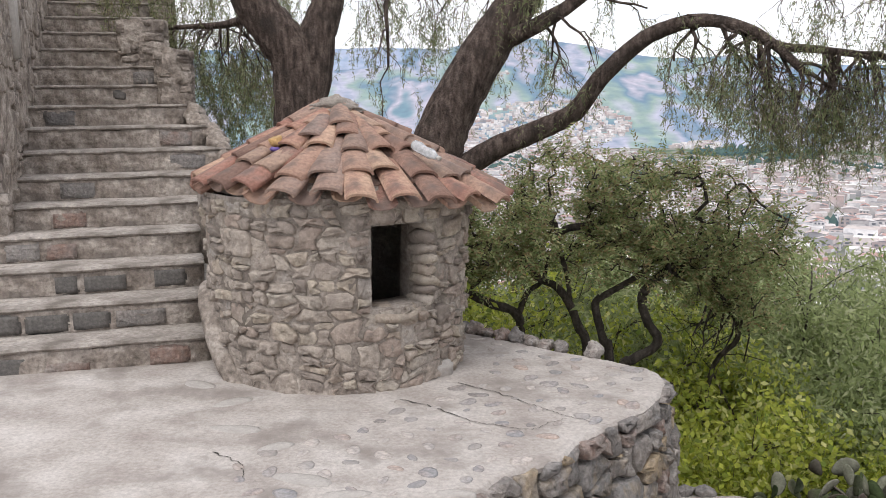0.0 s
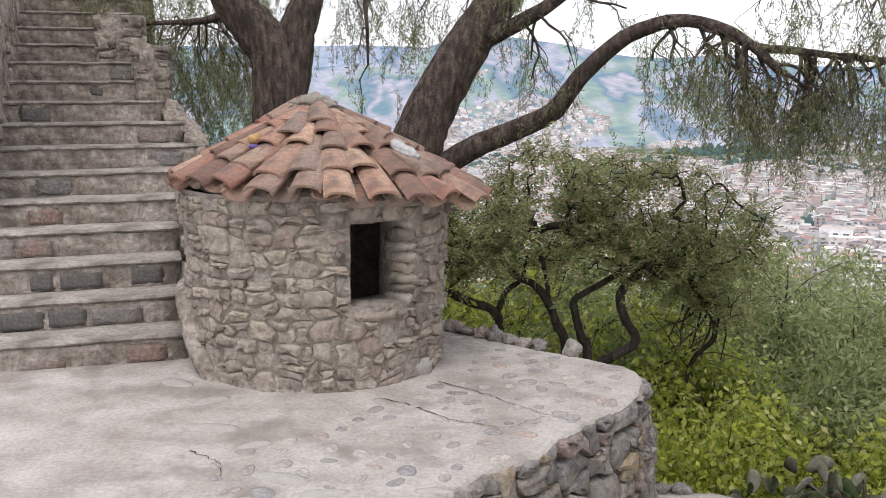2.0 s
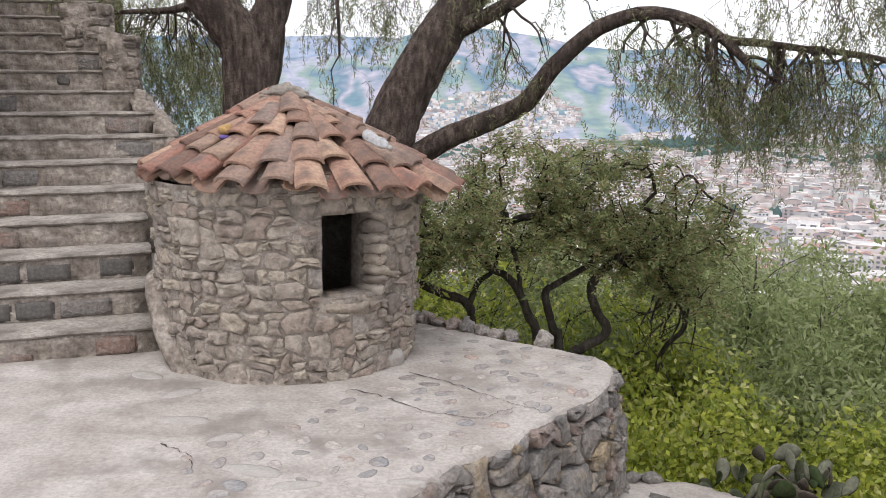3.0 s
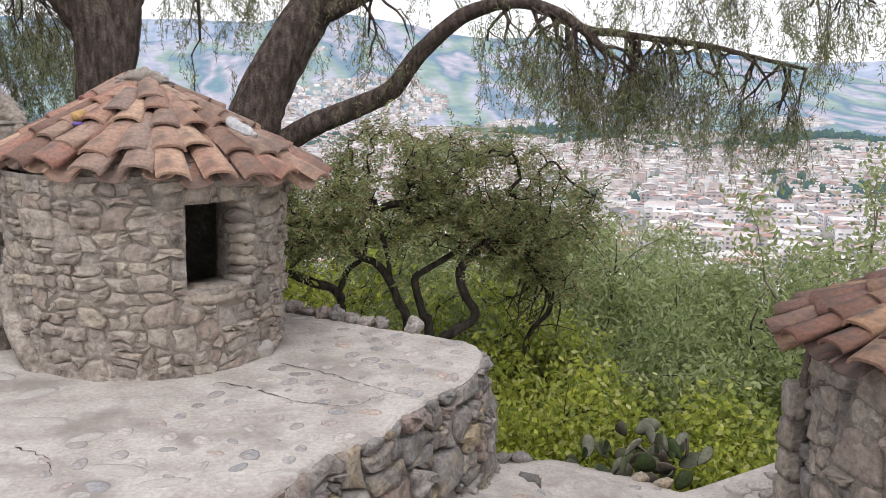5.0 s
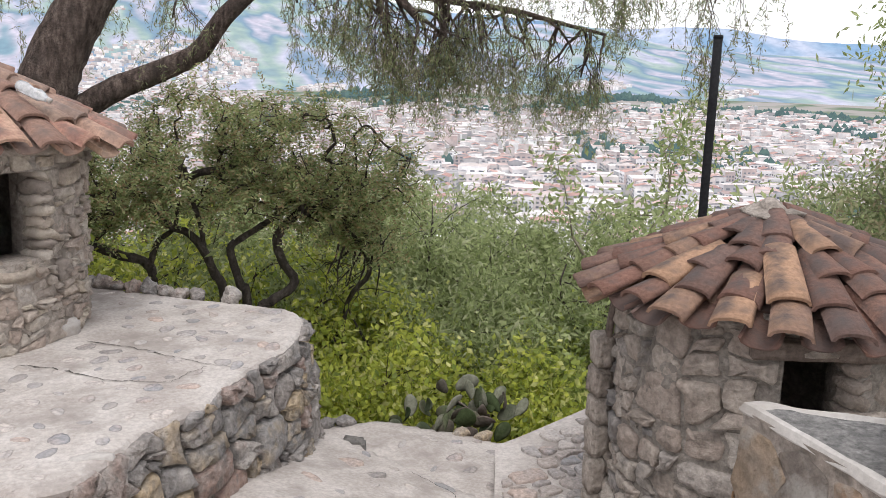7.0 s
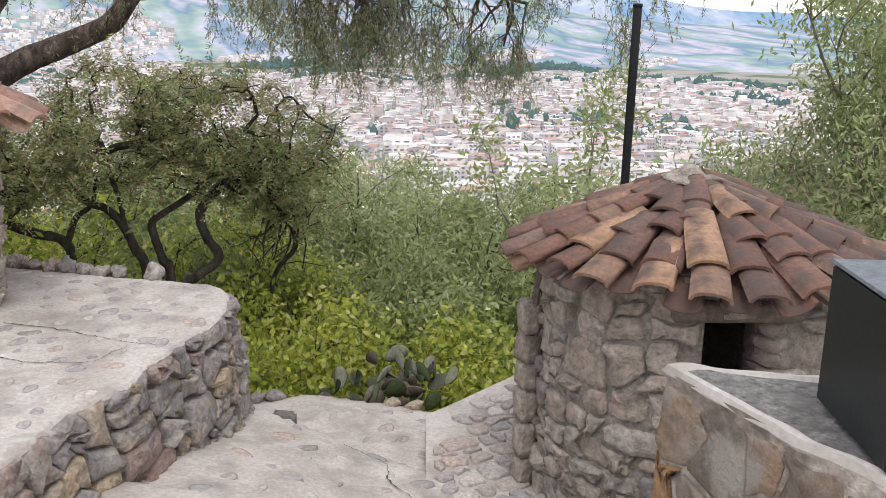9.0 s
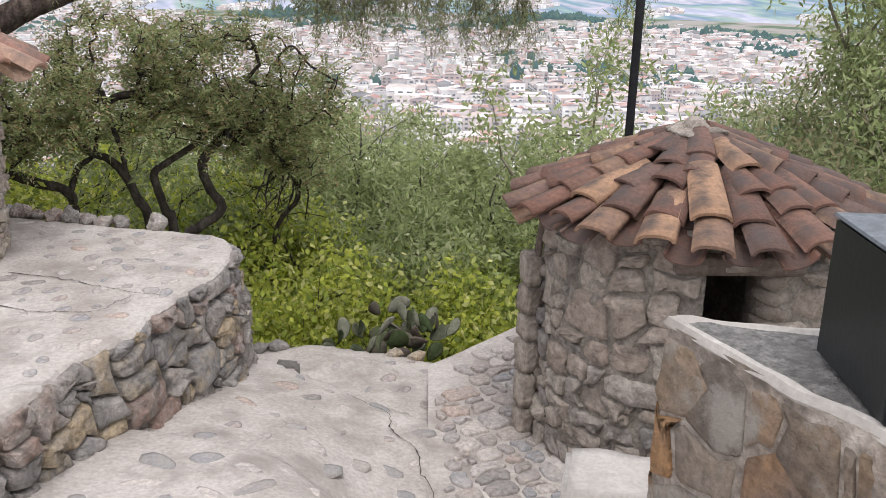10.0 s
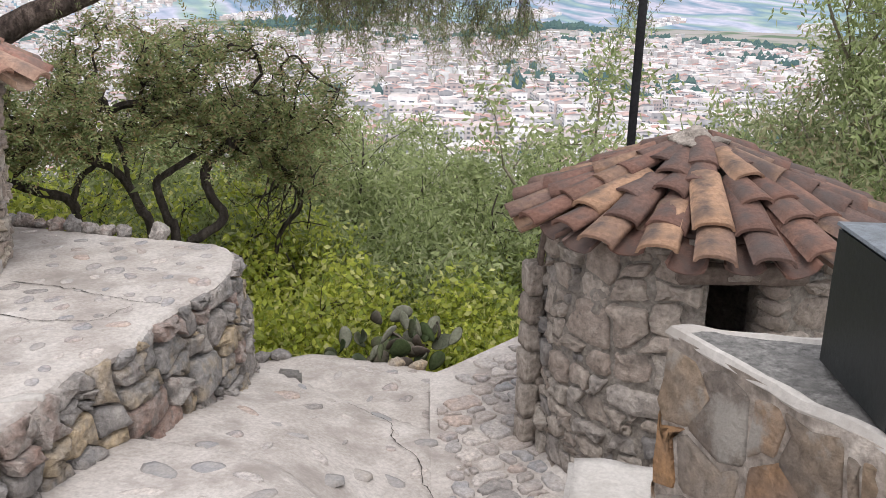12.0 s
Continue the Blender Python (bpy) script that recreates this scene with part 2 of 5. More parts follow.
def join(pieces):
    verts, faces = [], []
    for v, f in pieces:
        o = len(verts)
        verts.extend(v)
        faces.extend(tuple(i + o for i in q) for q in f)
    return verts, faces


def clip(poly, p, nrm):
    """The part of a convex polygon on the side of p against nrm."""
    res = []
    for i in range(len(poly)):
        a, b = poly[i], poly[(i + 1) % len(poly)]
        da, db = (a - p) @ nrm, (b - p) @ nrm
        if da <= 0:
            res.append(a)
        if da * db < 0:
            res.append(a + (b - a) * (da / (da - db)))
    return res


def rubble(width, height, sx, sy, seed, jitter=0.42, drop=0.2):
    """Roughly coursed stone outlines that fill a width x height field, of mixed size, with wavering joints."""
    rng = np.random.default_rng(seed)
    todo, cells = [(0.0, 0.0, width, height)], []
    goal = sx * sy
    while todo:
        x, y, w, h = todo.pop()
        if w * h < goal * rng.uniform(0.55, 2.0) * (1 + 1.2 * (rng.random() < drop)) and 0.5 < (w / h) / (sx / sy) < 2.4:
            q = []
            for cx, cy in ((0, 0), (0.5, 0), (1, 0), (1, 0.5), (1, 1), (0.5, 1), (0, 1), (0, 0.5)):
                u, v = x + cx * w, y + cy * h
                du = sx * jitter * 0.9 * noise.noise((u / sx * 0.9, v / sy * 0.9, seed))
                dv = sy * jitter * 0.9 * noise.noise((u / sx * 0.9 + 40, v / sy * 0.9, seed))
                q.append((min(width, max(0.0, u + du * (0 < u < width))), min(height, max(0.0, v + dv * (0.001 < v < height - 0.001)))))
            cells.append(np.array(q) + rng.normal(0, 0.035 * min(w, h), (8, 2)))
            continue
        t = rng.uniform(0.36, 0.64)
        if w / sx > h / sy:
            todo += [(x, y, w * t, h), (x + w * t, y, w * (1 - t), h)]
        else:
            todo += [(x, y, w, h * t), (x, y + h * t, w, h * (1 - t))]
    return cells


def stone(poly, place, depth, seed, gap=0.008, root=0.04, rough=0.25, flat=0.78, corner=0.16):
    """A broken stone over an outline; place(u, v, d) lays it into the world, d outwards. flat: how much of it is face; corner: how far its corners are worn."""
    rng = np.random.default_rng(seed)
    P = np.array(poly)
    c = P.mean(0)
    size = math.sqrt(max(1e-6, np.ptp(P[:, 0]) * np.ptp(P[:, 1])))
    if size < 0.025:
        return None
    shrink = max(0.5, 1 - 2.2 * gap / max(0.02, np.ptp(P, axis=0).min())) * rng.uniform(0.93, 1.03)
    P = c + (P - c) * shrink
    Q = []
    for i in range(len(P)):
        a, b = P[i], P[(i + 1) % len(P)]
        if i % 2 == 0:
            Q += [a * (1 - corner) + b * corner, b]
        else:
            Q.append(a * corner + b * (1 - corner))
    Q = np.array(Q) + rng.normal(0, 0.016 * size, (len(Q), 2))
    n = len(Q)
    verts = []
    tilt = rng.normal(0, 0.10, 2)
    bumps = rng.normal(0, rough * 0.3 * depth, n)
    for s, d in ((1.03, -root), (1.0, depth * 0.35), (0.94, depth * 0.82), (flat, depth), (flat * 0.45, depth * 1.04)):
        for i, q in enumerate(Q):
            e = c + (q - c) * s
            dd = d + (0 if d < 0 else (tilt @ (e - c)) * depth / size * 3 + bumps[i] * min(1, d / depth) + rng.normal(0, rough * 0.12 * depth))
            verts.append(place(e[0], e[1], dd))
    verts.append(place(c[0], c[1], depth * (1.03 + rng.normal(0, rough * 0.2))))
    faces = []
    for k in range(4):
        for i in range(n):
            j = (i + 1) % n
            faces.append((k * n + i, k * n + j, (k + 1) * n + j, (k + 1) * n + i))
    for i in range(n):
        faces.append((4 * n + i, 4 * n + (i + 1) % n, 5 * n))
    return verts, faces


def block_mesh(name, lx, ly, lz, mat, bevel=0.01, rough=0.008, seed=0, cuts=3):
    """A worn block, its base on z = 0, centred in x and y."""
    bm = bmesh.new()
    bmesh.ops.create_cube(bm, size=1)
    for v in bm.verts:
        v.co = Vector((v.co.x * lx, v.co.y * ly, (v.co.z + 0.5) * lz))
    bmesh.ops.bevel(bm, geom=list(bm.edges), offset=min(bevel, lx / 3, ly / 3, lz / 3), segments=2, affect="EDGES")
    if cuts:
        bmesh.ops.subdivide_edges(bm, edges=[e for e in bm.edges if e.calc_length() > 0.05], cuts=cuts, use_grid_fill=True)
    for v in bm.verts:
        v.co += Vector((noise.noise(v.co * 9 + Vector((seed, 0, 0))), noise.noise(v.co * 9 + Vector((0, seed, 3))), noise.noise(v.co * 9 + Vector((5, 0, seed))))) * rough
    return from_bm(name, bm, mat, True)


# ---- the terrace, its wall and the path below ----
RIM = [(-4.6, 3.2), (-0.9, 3.42), (-0.30, 3.46), (-0.20, 3.38), (0.02, 3.40), (0.24, 3.69), (0.36, 3.83), (0.59, 4.02), (0.73, 4.23), (0.91, 4.43),
       (1.10, 4.64), (1.25, 4.85), (1.37, 5.13), (1.38, 5.31), (1.26, 5.52), (0.81, 5.86), (0.20, 6.34), (-0.40, 6.70), (-1.2, 7.0)]
PLATFORM = [(2.15, 4.13), (2.44, 4.70), (2.62, 4.74), (3.30, 5.00), (4.8, 5.3), (4.8, 1.6), (1.75, 2.2), (1.72, 3.3)]


def terrace_z(x):
    return -0.02 * (x + 0.55)


def inside(poly, x, y):
    hit = False
    for i in range(len(poly)):
        (ax, ay), (bx, by) = poly[i], poly[i - 1]
        if (ay > y) != (by > y) and x < (bx - ax) * (y - ay) / (by - ay) + ax:
            hit = not hit
    return hit


def path_z(x, y):
    """Height of the path, which falls away from the camera in long sloping steps."""
    s = 0.65 * x + 0.76 * y
    z = -0.03 - 0.12 * s - 0.16 * max(0, x - 0.9)
    z -= 0.07 * min(1, max(0, (s - 3.30 - 0.05 * math.sin(3 * x)) / 0.035))
    low = -0.915 - 0.03 * (x - 1.5)
    t = min(1, max(0, (0.88 * x + 0.475 * y - 3.81 + 0.05 * noise.noise((y * 5, x * 5, 4))) / 0.05))
    z = z + (min(z, low) - z) * t
    if 2.0 < y < 4.2:
        # it dips to meet the cobbles before the old hut
        t = min(1, max(0, (x - (1.72 + 0.518 * max(0, y - 3.3)) + 0.75) / 0.7)) * min(1, (4.2 - y) / 0.12, (y - 2.0) / 0.5)
        z = z + (min(z, -0.812) - z) * t * t * (3 - 2 * t)
    return z + 0.014 * noise.noise((x * 2.5, y * 2.5, 0.3)) + 0.005 * noise.noise((x * 9, y * 9, 0.3))


rim_line = [p[:2] for p in smooth_line([(x, y, 0) for x, y in RIM], 8)]
rim_cum = np.r_[0, np.cumsum([np.hypot(*(np.array(b) - a)) for a, b in zip(rim_line, rim_line[1:])])]


def rim_at(u):
    i = int(np.clip(np.searchsorted(rim_cum, u) - 1, 0, len(rim_line) - 2))
    a, b = np.array(rim_line[i]), np.array(rim_line[i + 1])
    t = (u - rim_cum[i]) / (rim_cum[i + 1] - rim_cum[i])
    d = (b - a) / np.hypot(*(b - a))
    return a + (b - a) * t, np.array([d[1], -d[0]])


def wall_place(u, v, d):
    """A point of the terrace wall: u along the rim, v down from the top, d outwards; the wall leans back."""
    p, n = rim_at(u)
    q = p + n * (d - 0.035 + 0.13 * v)
    return (q[0], q[1], terrace_z(p[0]) - v)


def build_terrace():
    rng = np.random.default_rng(4)
    top = tagged(new("terrace_floor", None), "worn grey concrete terrace with flush river stones", "terrace", kind="structure")
    # slab with a ragged rounded lip
    edge = []
    for u in np.arange(0, rim_cum[-1], 0.035):
        p, n = rim_at(u)
        w = 0.022 * noise.noise((u * 3, 0, 0)) + 0.014 * noise.noise((u * 14, 2, 0))
        edge.append((p, n, w))
    bm = bmesh.new()
    outer = []
    for drop, inset in ((0.0, 0.05), (0.006, 0.022), (0.02, 0.008), (0.045, 0.012), (0.06, 0.06)):
        outer.append([bm.verts.new((*(p + n * (w * (1 if drop else 0.6) - inset)), terrace_z(p[0]) - drop - 0.012 * abs(noise.noise((i * 0.3, drop * 30, 1))) * (drop > 0)))
                      for i, (p, n, w) in enumerate(edge)])
    for a, b in zip(outer, outer[1:]):
        for i in range(len(a) - 1):
            bm.faces.new((a[i], b[i], b[i + 1], a[i + 1]))
    back = [bm.verts.new((x, y, terrace_z(x))) for x, y in ((-1.2, 9.5), (-7, 9.5), (-7, 3.2))]
    bm.faces.new(outer[0] + back)
    bmesh.ops.triangulate(bm, faces=[f for f in bm.faces if len(f.verts) > 4])
    part("slab", from_bm("slab", bm, CONCRETE), top)
    # cracks
    for line in ([(0.16, 5.10), (0.38, 4.92), (0.55, 4.72), (0.66, 4.60), (0.75, 4.52), (0.9, 4.42)],
                 [(-0.16, 4.80), (0.0, 4.70), (0.18, 4.50), (0.36, 4.40), (0.50, 4.36), (0.58, 4.44), (0.70, 4.52)],
                 [(-1.0, 4.05), (-0.85, 3.92), (-0.80, 3.75)]):
        pts = smooth_line([(x, y, 0) for x, y in line], 7)
        v, f = [], []
        for i, p in enumerate(pts):
            d = np.array(pts[min(i + 1, len(pts) - 1)]) - pts[max(i - 1, 0)]
            n = np.array([-d[1], d[0]]) / np.hypot(d[0], d[1])
            wob = n * 0.03 * noise.noise((i * 0.7, line[0][0], 5))
            w = 0.0062 * (0.35 + 1.3 * abs(noise.noise((i * 0.5, 3, line[0][0])))) * (1 - 0.7 * i / len(pts))
            for s in (-1, 1):
                q = p[:2] + wob + n * w * s
                v.append((q[0], q[1], terrace_z(q[0]) + 0.004))
        f = [(2 * i, 2 * i + 2, 2 * i + 3, 2 * i + 1) for i in range(len(pts) - 1)]
        part("crack", mesh_of("crack", v, f, CRACK), top, "dark open crack")
    # flush stones in the concrete
    spots, tries = [], 0
    rim_near = np.array(rim_line)
    while len(spots) < 120 and tries < 4000:
        tries += 1
        x, y = rng.uniform(-1.6, 1.3), rng.uniform(3.45, 6.1)
        p = np.array([x, y])
        if inside(RIM + [(-1.2, 9.5), (-7, 9.5), (-7, 3.2)], x, y) and np.hypot(x + 0.555, y - 5.65) > 0.95 and all(np.hypot(*(p - q)) > 0.13 for q in spots) \
                and (x + 0.75 > 0.5 * noise.noise((y * 2, x, 0))) and np.hypot(*(rim_near - p).T).min() > 0.13:
            spots.append(p)
    for x, y, r in ((-0.95, 4.35, 0.13), (-0.72, 4.12, 0.10), (-0.55, 3.75, 0.14), (-1.05, 4.75, 0.12), (-0.35, 3.6, 0.10), (-1.3, 5.05, 0.12), (0.1, 3.62, 0.08)):
        part("patch", cobble_mesh(rng, r, 0.45, 0.004, PALE), top, "pale worn cement patch", m=pose(x, y, terrace_z(x) + 0.001, 0, 0, rng.uniform(-40, 40)))
    for i, (x, y) in enumerate(spots):
        part("cobble", cobble_mesh(rng, rng.uniform(0.025, 0.062), rng.uniform(0.5, 0.9), 0.003, COBBLE if rng.random() < 0.3 else PAVER), top, m=pose(x, y, terrace_z(x) + 0.001, 0, 0, rng.uniform(0, 360)))
    return top


def cobble_mesh(rng, r, flat, high=0.006, mat=None):
    """A flush worn stone: a low rounded lens."""
    n = 11
    ph = rng.uniform(0, 6, 3)
    v, f = [], []
    for s, z in ((1.0, -0.02), (0.96, high * 0.5), (0.7, high)):
        for k in range(n):
            w = 2 * math.pi * k / n
            q = r * s * (1 + 0.12 * math.sin(2 * w + ph[0]) + 0.08 * math.sin(3 * w + ph[1]))
            v.append((q * math.cos(w), q * flat * math.sin(w), z))
    v.append((0, 0, high * 1.15))
    for k in range(2):
        for i in range(n):
            j = (i + 1) % n
            f.append((k * n + i, k * n + j, (k + 1) * n + j, (k + 1) * n + i))
    f += [(2 * n + i, 2 * n + (i + 1) % n, 3 * n) for i in range(n)]
    return mesh_of("cobble", v, f, mat or COBBLE)


def build_terrace_wall():
    wall = tagged(new("terrace_wall", None), "dry rubble retaining wall of grey volcanic stones", "wall", kind="structure")
    L = rim_cum[-1]
    us, vs = np.arange(0, L, 0.04), [0.03] + [0.05 * k + 0.05 for k in range(26)]
    v = [wall_place(u, w, -0.022 + 0.03 * noise.noise((u * 11, w * 11, 0))) for u in us for w in vs]
    n = len(vs)
    f = [(i * n + k, i * n + k + 1, (i + 1) * n + k + 1, (i + 1) * n + k) for i in range(len(us) - 1) for k in range(n - 1)]
    part("core", mesh_of("core", v, f, JOINT), wall)
    u0 = float(rim_cum[8])
    kept, rest = [], []
    for i, poly in enumerate(rubble(L - u0 - 0.1, 1.05, 0.17, 0.12, 11, jitter=0.8, drop=0.35)):
        poly = poly + (u0, 0.012)
        c = poly.mean(0)
        s = stone(poly, wall_place, 0.035 + 0.06 * abs(noise.noise((i * 1.7, 0, 0))), 300 + i, gap=0.006, root=0.09, rough=0.6, flat=0.86, corner=0.17)
        if s:
            (kept if c[0] < rim_cum[-1] - 1.6 else rest).append(s)
    for s in kept:
        part("stone", mesh_of("stone", *s, WALLSTONE), wall)
    if rest:
        tagged(part("far_stones", mesh_of("far_stones", *join(rest), WALLSTONE), wall), kind="stuff")
    # flat stones bedded in the top of the near edge
    rng = np.random.default_rng(19)
    u = u0 + 0.02
    while u < rim_cum[-1] - 3.0:
        w = rng.uniform(0.10, 0.22)
        if rng.random() < 0.3:
            p, nn = rim_at(u + w / 2)
            q = p - nn * rng.uniform(0.07, 0.12)
            along = math.degrees(math.atan2(nn[1], nn[0])) + 90
            part("rim_stone", cobble_mesh(rng, w / 2.6, rng.uniform(0.5, 0.8), 0.003, PAVER), wall, m=pose(q[0], q[1], terrace_z(q[0]) + 0.002, 0, 0, along + rng.uniform(-20, 20)))
        u += w + 0.015
    # upright stones set along the far edge
    rng = np.random.default_rng(8)
    for u in np.arange(rim_cum[-1] - 2.62, rim_cum[-1] - 0.3, 0.115):
        p, nn = rim_at(u)
        if 0.93 < p[0] < 1.02 or rng.random() < 0.08:
            continue
        h = rng.uniform(0.035, 0.07)
        part("edge_stone", boulder_mesh(rng, rng.uniform(0.05, 0.075), rng.uniform(0.045, 0.06), h, WALLSTONE, 3), wall, m=pose(p[0], p[1], terrace_z(p[0]) + h * 0.35, rng.uniform(-12, 12), rng.uniform(-12, 12), rng.uniform(0, 360)))
    return wall


def boulder_mesh(rng, rx, ry, rz, mat, cuts=2):
    bm = bmesh.new()
    bmesh.ops.create_icosphere(bm, subdivisions=cuts, radius=1)
    o = rng.uniform(0, 50, 3)
    for v in bm.verts:
        k = 1 + 0.5 * noise.noise(v.co * 1.2 + Vector(o)) + 0.16 * noise.noise(v.co * 3.5 + Vector(o))
        v.co = Vector((v.co.x * rx, v.co.y * ry, v.co.z * rz)) * k
    return from_bm("boulder", bm, mat, True)


def build_path():
    path = tagged(new("path", None), "grey cement path with flush river stones and shallow steps", "path", kind="structure")
    step = 0.05
    xs, ys = np.arange(-4, 3.2, step), np.arange(-3, 5.75, step)
    v, f, index = [], [], {}

    def far_end(x, y):
        # the landing ends in a straight kerb over the slope
        return y < 5.62 - 0.02 * x - 0.42 * max(0, x - 2.1)

    for i, x in enumerate(xs):
        for j, y in enumerate(ys):
            if far_end(x, y):
                z = path_z(x, y)
                if inside(PLATFORM, x, y):
                    z = min(z, -0.835 if y < 4.2 else -0.93)
                index[i, j] = len(v)
                v.append((x, y, z))
    for (i, j), a in index.items():
        if (i + 1, j) in index and (i, j + 1) in index and (i + 1, j + 1) in index:
            f.append((a, index[i + 1, j], index[i + 1, j + 1], index[i, j + 1]))
    # the path is a thick bed: its rim goes down into the ground
    count = {}
    for q in f:
        for a, b in zip(q, q[1:] + q[:1]):
            count[min(a, b), max(a, b)] = count.get((min(a, b), max(a, b)), 0) + 1
    low = {}
    for (a, b), k in count.items():
        if k == 1:
            for i in (a, b):
                if i not in low:
                    low[i] = len(v)
                    v.append((v[i][0], v[i][1], -1.7))
            f.append((a, b, low[b], low[a]))
    part("cement", mesh_of("cement", v, f, PATH), path)
    rng = np.random.default_rng(3)
    spots = []
    tries = 0
    while len(spots) < 64 and tries < 4000:
        tries += 1
        x, y = rng.uniform(0.0, 2.6), rng.uniform(2.6, 5.3)
        p, s = np.array([x, y]), 0.65 * x + 0.76 * y
        if inside(RIM + [(-1.2, 9.5), (-7, 9.5), (-7, 3.2)], x, y) or inside(PLATFORM, x, y) or abs(s - 3.32) < 0.07 or abs(0.88 * x + 0.475 * y - 3.81) < 0.08 or not far_end(x, y + 0.12):
            continue
        if any(np.hypot(*(p - q)) < 0.17 for q in spots) or np.hypot(*(np.array(rim_line) - p).T).min() < 0.25:
            continue
        spots.append(p)
        part("cobble", cobble_mesh(rng, rng.uniform(0.035, 0.105), rng.uniform(0.35, 0.7), 0.002, COBBLE if rng.random() < 0.5 else PAVER), path, m=pose(x, y, path_z(x, y) + 0.001, 5 * 0.76, -5 * 0.65, rng.uniform(0, 360)))
    line = smooth_line([(1.80, 4.48, 0), (1.86, 4.34, 0), (1.92, 4.15, 0), (1.86, 3.99, 0), (1.90, 3.78, 0), (1.83, 3.58, 0), (1.80, 3.40, 0), (1.72, 3.2, 0)], 7)
    cv = []
    for i, p in enumerate(line):
        w = 0.004 * (0.4 + 1.4 * abs(noise.noise((i * 0.5, 9, 0))))
        ox = 0.02 * noise.noise((i * 0.6, 1, 1))
        for sgn in (-1, 1):
            q = (p[0] + ox + sgn * w, p[1])
            cv.append((*q, path_z(*q) + 0.012))
    part("crack", mesh_of("crack", cv, [(2 * i, 2 * i + 2, 2 * i + 3, 2 * i + 1) for i in range(len(line) - 1)], CRACK), path)
    # stones that close the landing over the slope
    for i in range(9):
        x = 1.62 + i * 0.13
        y = 5.60 - 0.02 * x - 0.42 * max(0, x - 2.1)
        if i in (2, 3, 4, 5, 6):
            continue
        part("edge_stone", boulder_mesh(rng, 0.075, 0.05, 0.05, WALLSTONE), path, m=pose(x, y, path_z(x, y) + 0.01, 0, 0, rng.uniform(-20, 20)))
    part("loose_stone", block_mesh("loose_stone", 0.15, 0.11, 0.10, SLATE, 0.02, 0.014, 3, 3), path, "dark broken block at the slab's edge", m=pose(1.64, 5.03, -0.885, 4, -3, -28))
    return path


def build_platform():
    plat = tagged(new("cobbled_platform", None), "raised platform paved with flat river stones in cement", "pavement", kind="structure")
    bm = bmesh.new()
    z = -0.815
    top = [bm.verts.new((x, y, z)) for x, y in PLATFORM]
    low = [bm.verts.new((x, y, -1.5)) for x, y in PLATFORM]
    bm.faces.new(top[::-1])
    for i in range(len(top)):
        j = (i + 1) % len(top)
        bm.faces.new((top[i], low[i], low[j], top[j]))
    bmesh.ops.bevel(bm, geom=[e for e in bm.edges if all(v.co.z > -1 for v in e.verts)], offset=0.012, segments=2, affect="EDGES")
    part("bed", from_bm("bed", bm, PATH), plat)
    cells = rubble(2.6, 3.2, 0.13, 0.115, 21, jitter=0.6, drop=0.4)
    for i, poly in enumerate(cells):
        poly = poly + (1.75, 2.2)
        c = poly.mean(0)
        if not all(inside(PLATFORM, *(c + (q - c) * 1.1)) for q in poly) or np.hypot(c[0] - 3.17, c[1] - 3.34) < 0.62 or c[0] < 2.12 + 0.5 * max(0, c[1] - 4.13) - 0.42 * max(0, 4.13 - c[1]):
            continue
        if c[0] > 3.9:
            continue
        s = stone(poly, lambda u, w, d: (u, w, z + d), 0.018, 900 + i, gap=0.009, root=0.03, rough=0.2, flat=0.85, corner=0.36)
        if s:
            part("cobble", mesh_of("cobble", *s, PAVER), plat)
    return plat


# ---- round stone towers ----
def barrel_tile(length, wide, narrow, high, thick, mat, flip=False, seed=0):
    """A tapering half-round clay tile; +y runs downhill, its lower edge at y = 0."""
    rng = np.random.default_rng(seed)
    v, f = [], []
    rows, n = 5, 7
    for side in (0, 1):
        for r in range(rows):
            t = r / (rows - 1)
            w = (wide + (narrow - wide) * t) / 2 - side * thick * 0.9
            h = high * (1 - 0.15 * t) - side * thick
            for k in range(n):
                a = math.pi * k / (n - 1)
                x, z = -w * math.cos(a), h * math.sin(a) ** 0.85
                z += 0.004 * noise.noise((x * 20, t * 5, seed))
                v.append((x, -length * t + 0.006 * noise.noise((x * 25, seed, 2)) * (r == 0), -z + h * 0.4 if flip else z))
    m = rows * n
    for side in (0, 1):
        o = side * m
        for r in range(rows - 1):
            for k in range(n - 1):
                q = (o + r * n + k, o + r * n + k + 1, o + (r + 1) * n + k + 1, o + (r + 1) * n + k)
                f.append(q if side == 0 else q[::-1])
    for k in range(n - 1):
        f.append((k, m + k, m + k + 1, k + 1))
        o = (rows - 1) * n
        f.append((o + k, o + k + 1, m + o + k + 1, m + o + k))
    for r in range(rows - 1):
        for k in (0, n - 1):
            f.append((r * n + k, (r + 1) * n + k, m + (r + 1) * n + k, m + r * n + k))
    me = mesh_of("tile", v, f, mat)
    rim = 2 * (rows - 1) * (n - 1)
    me.polygons.foreach_set("use_smooth", [i < rim for i in range(len(me.polygons))])
    return me


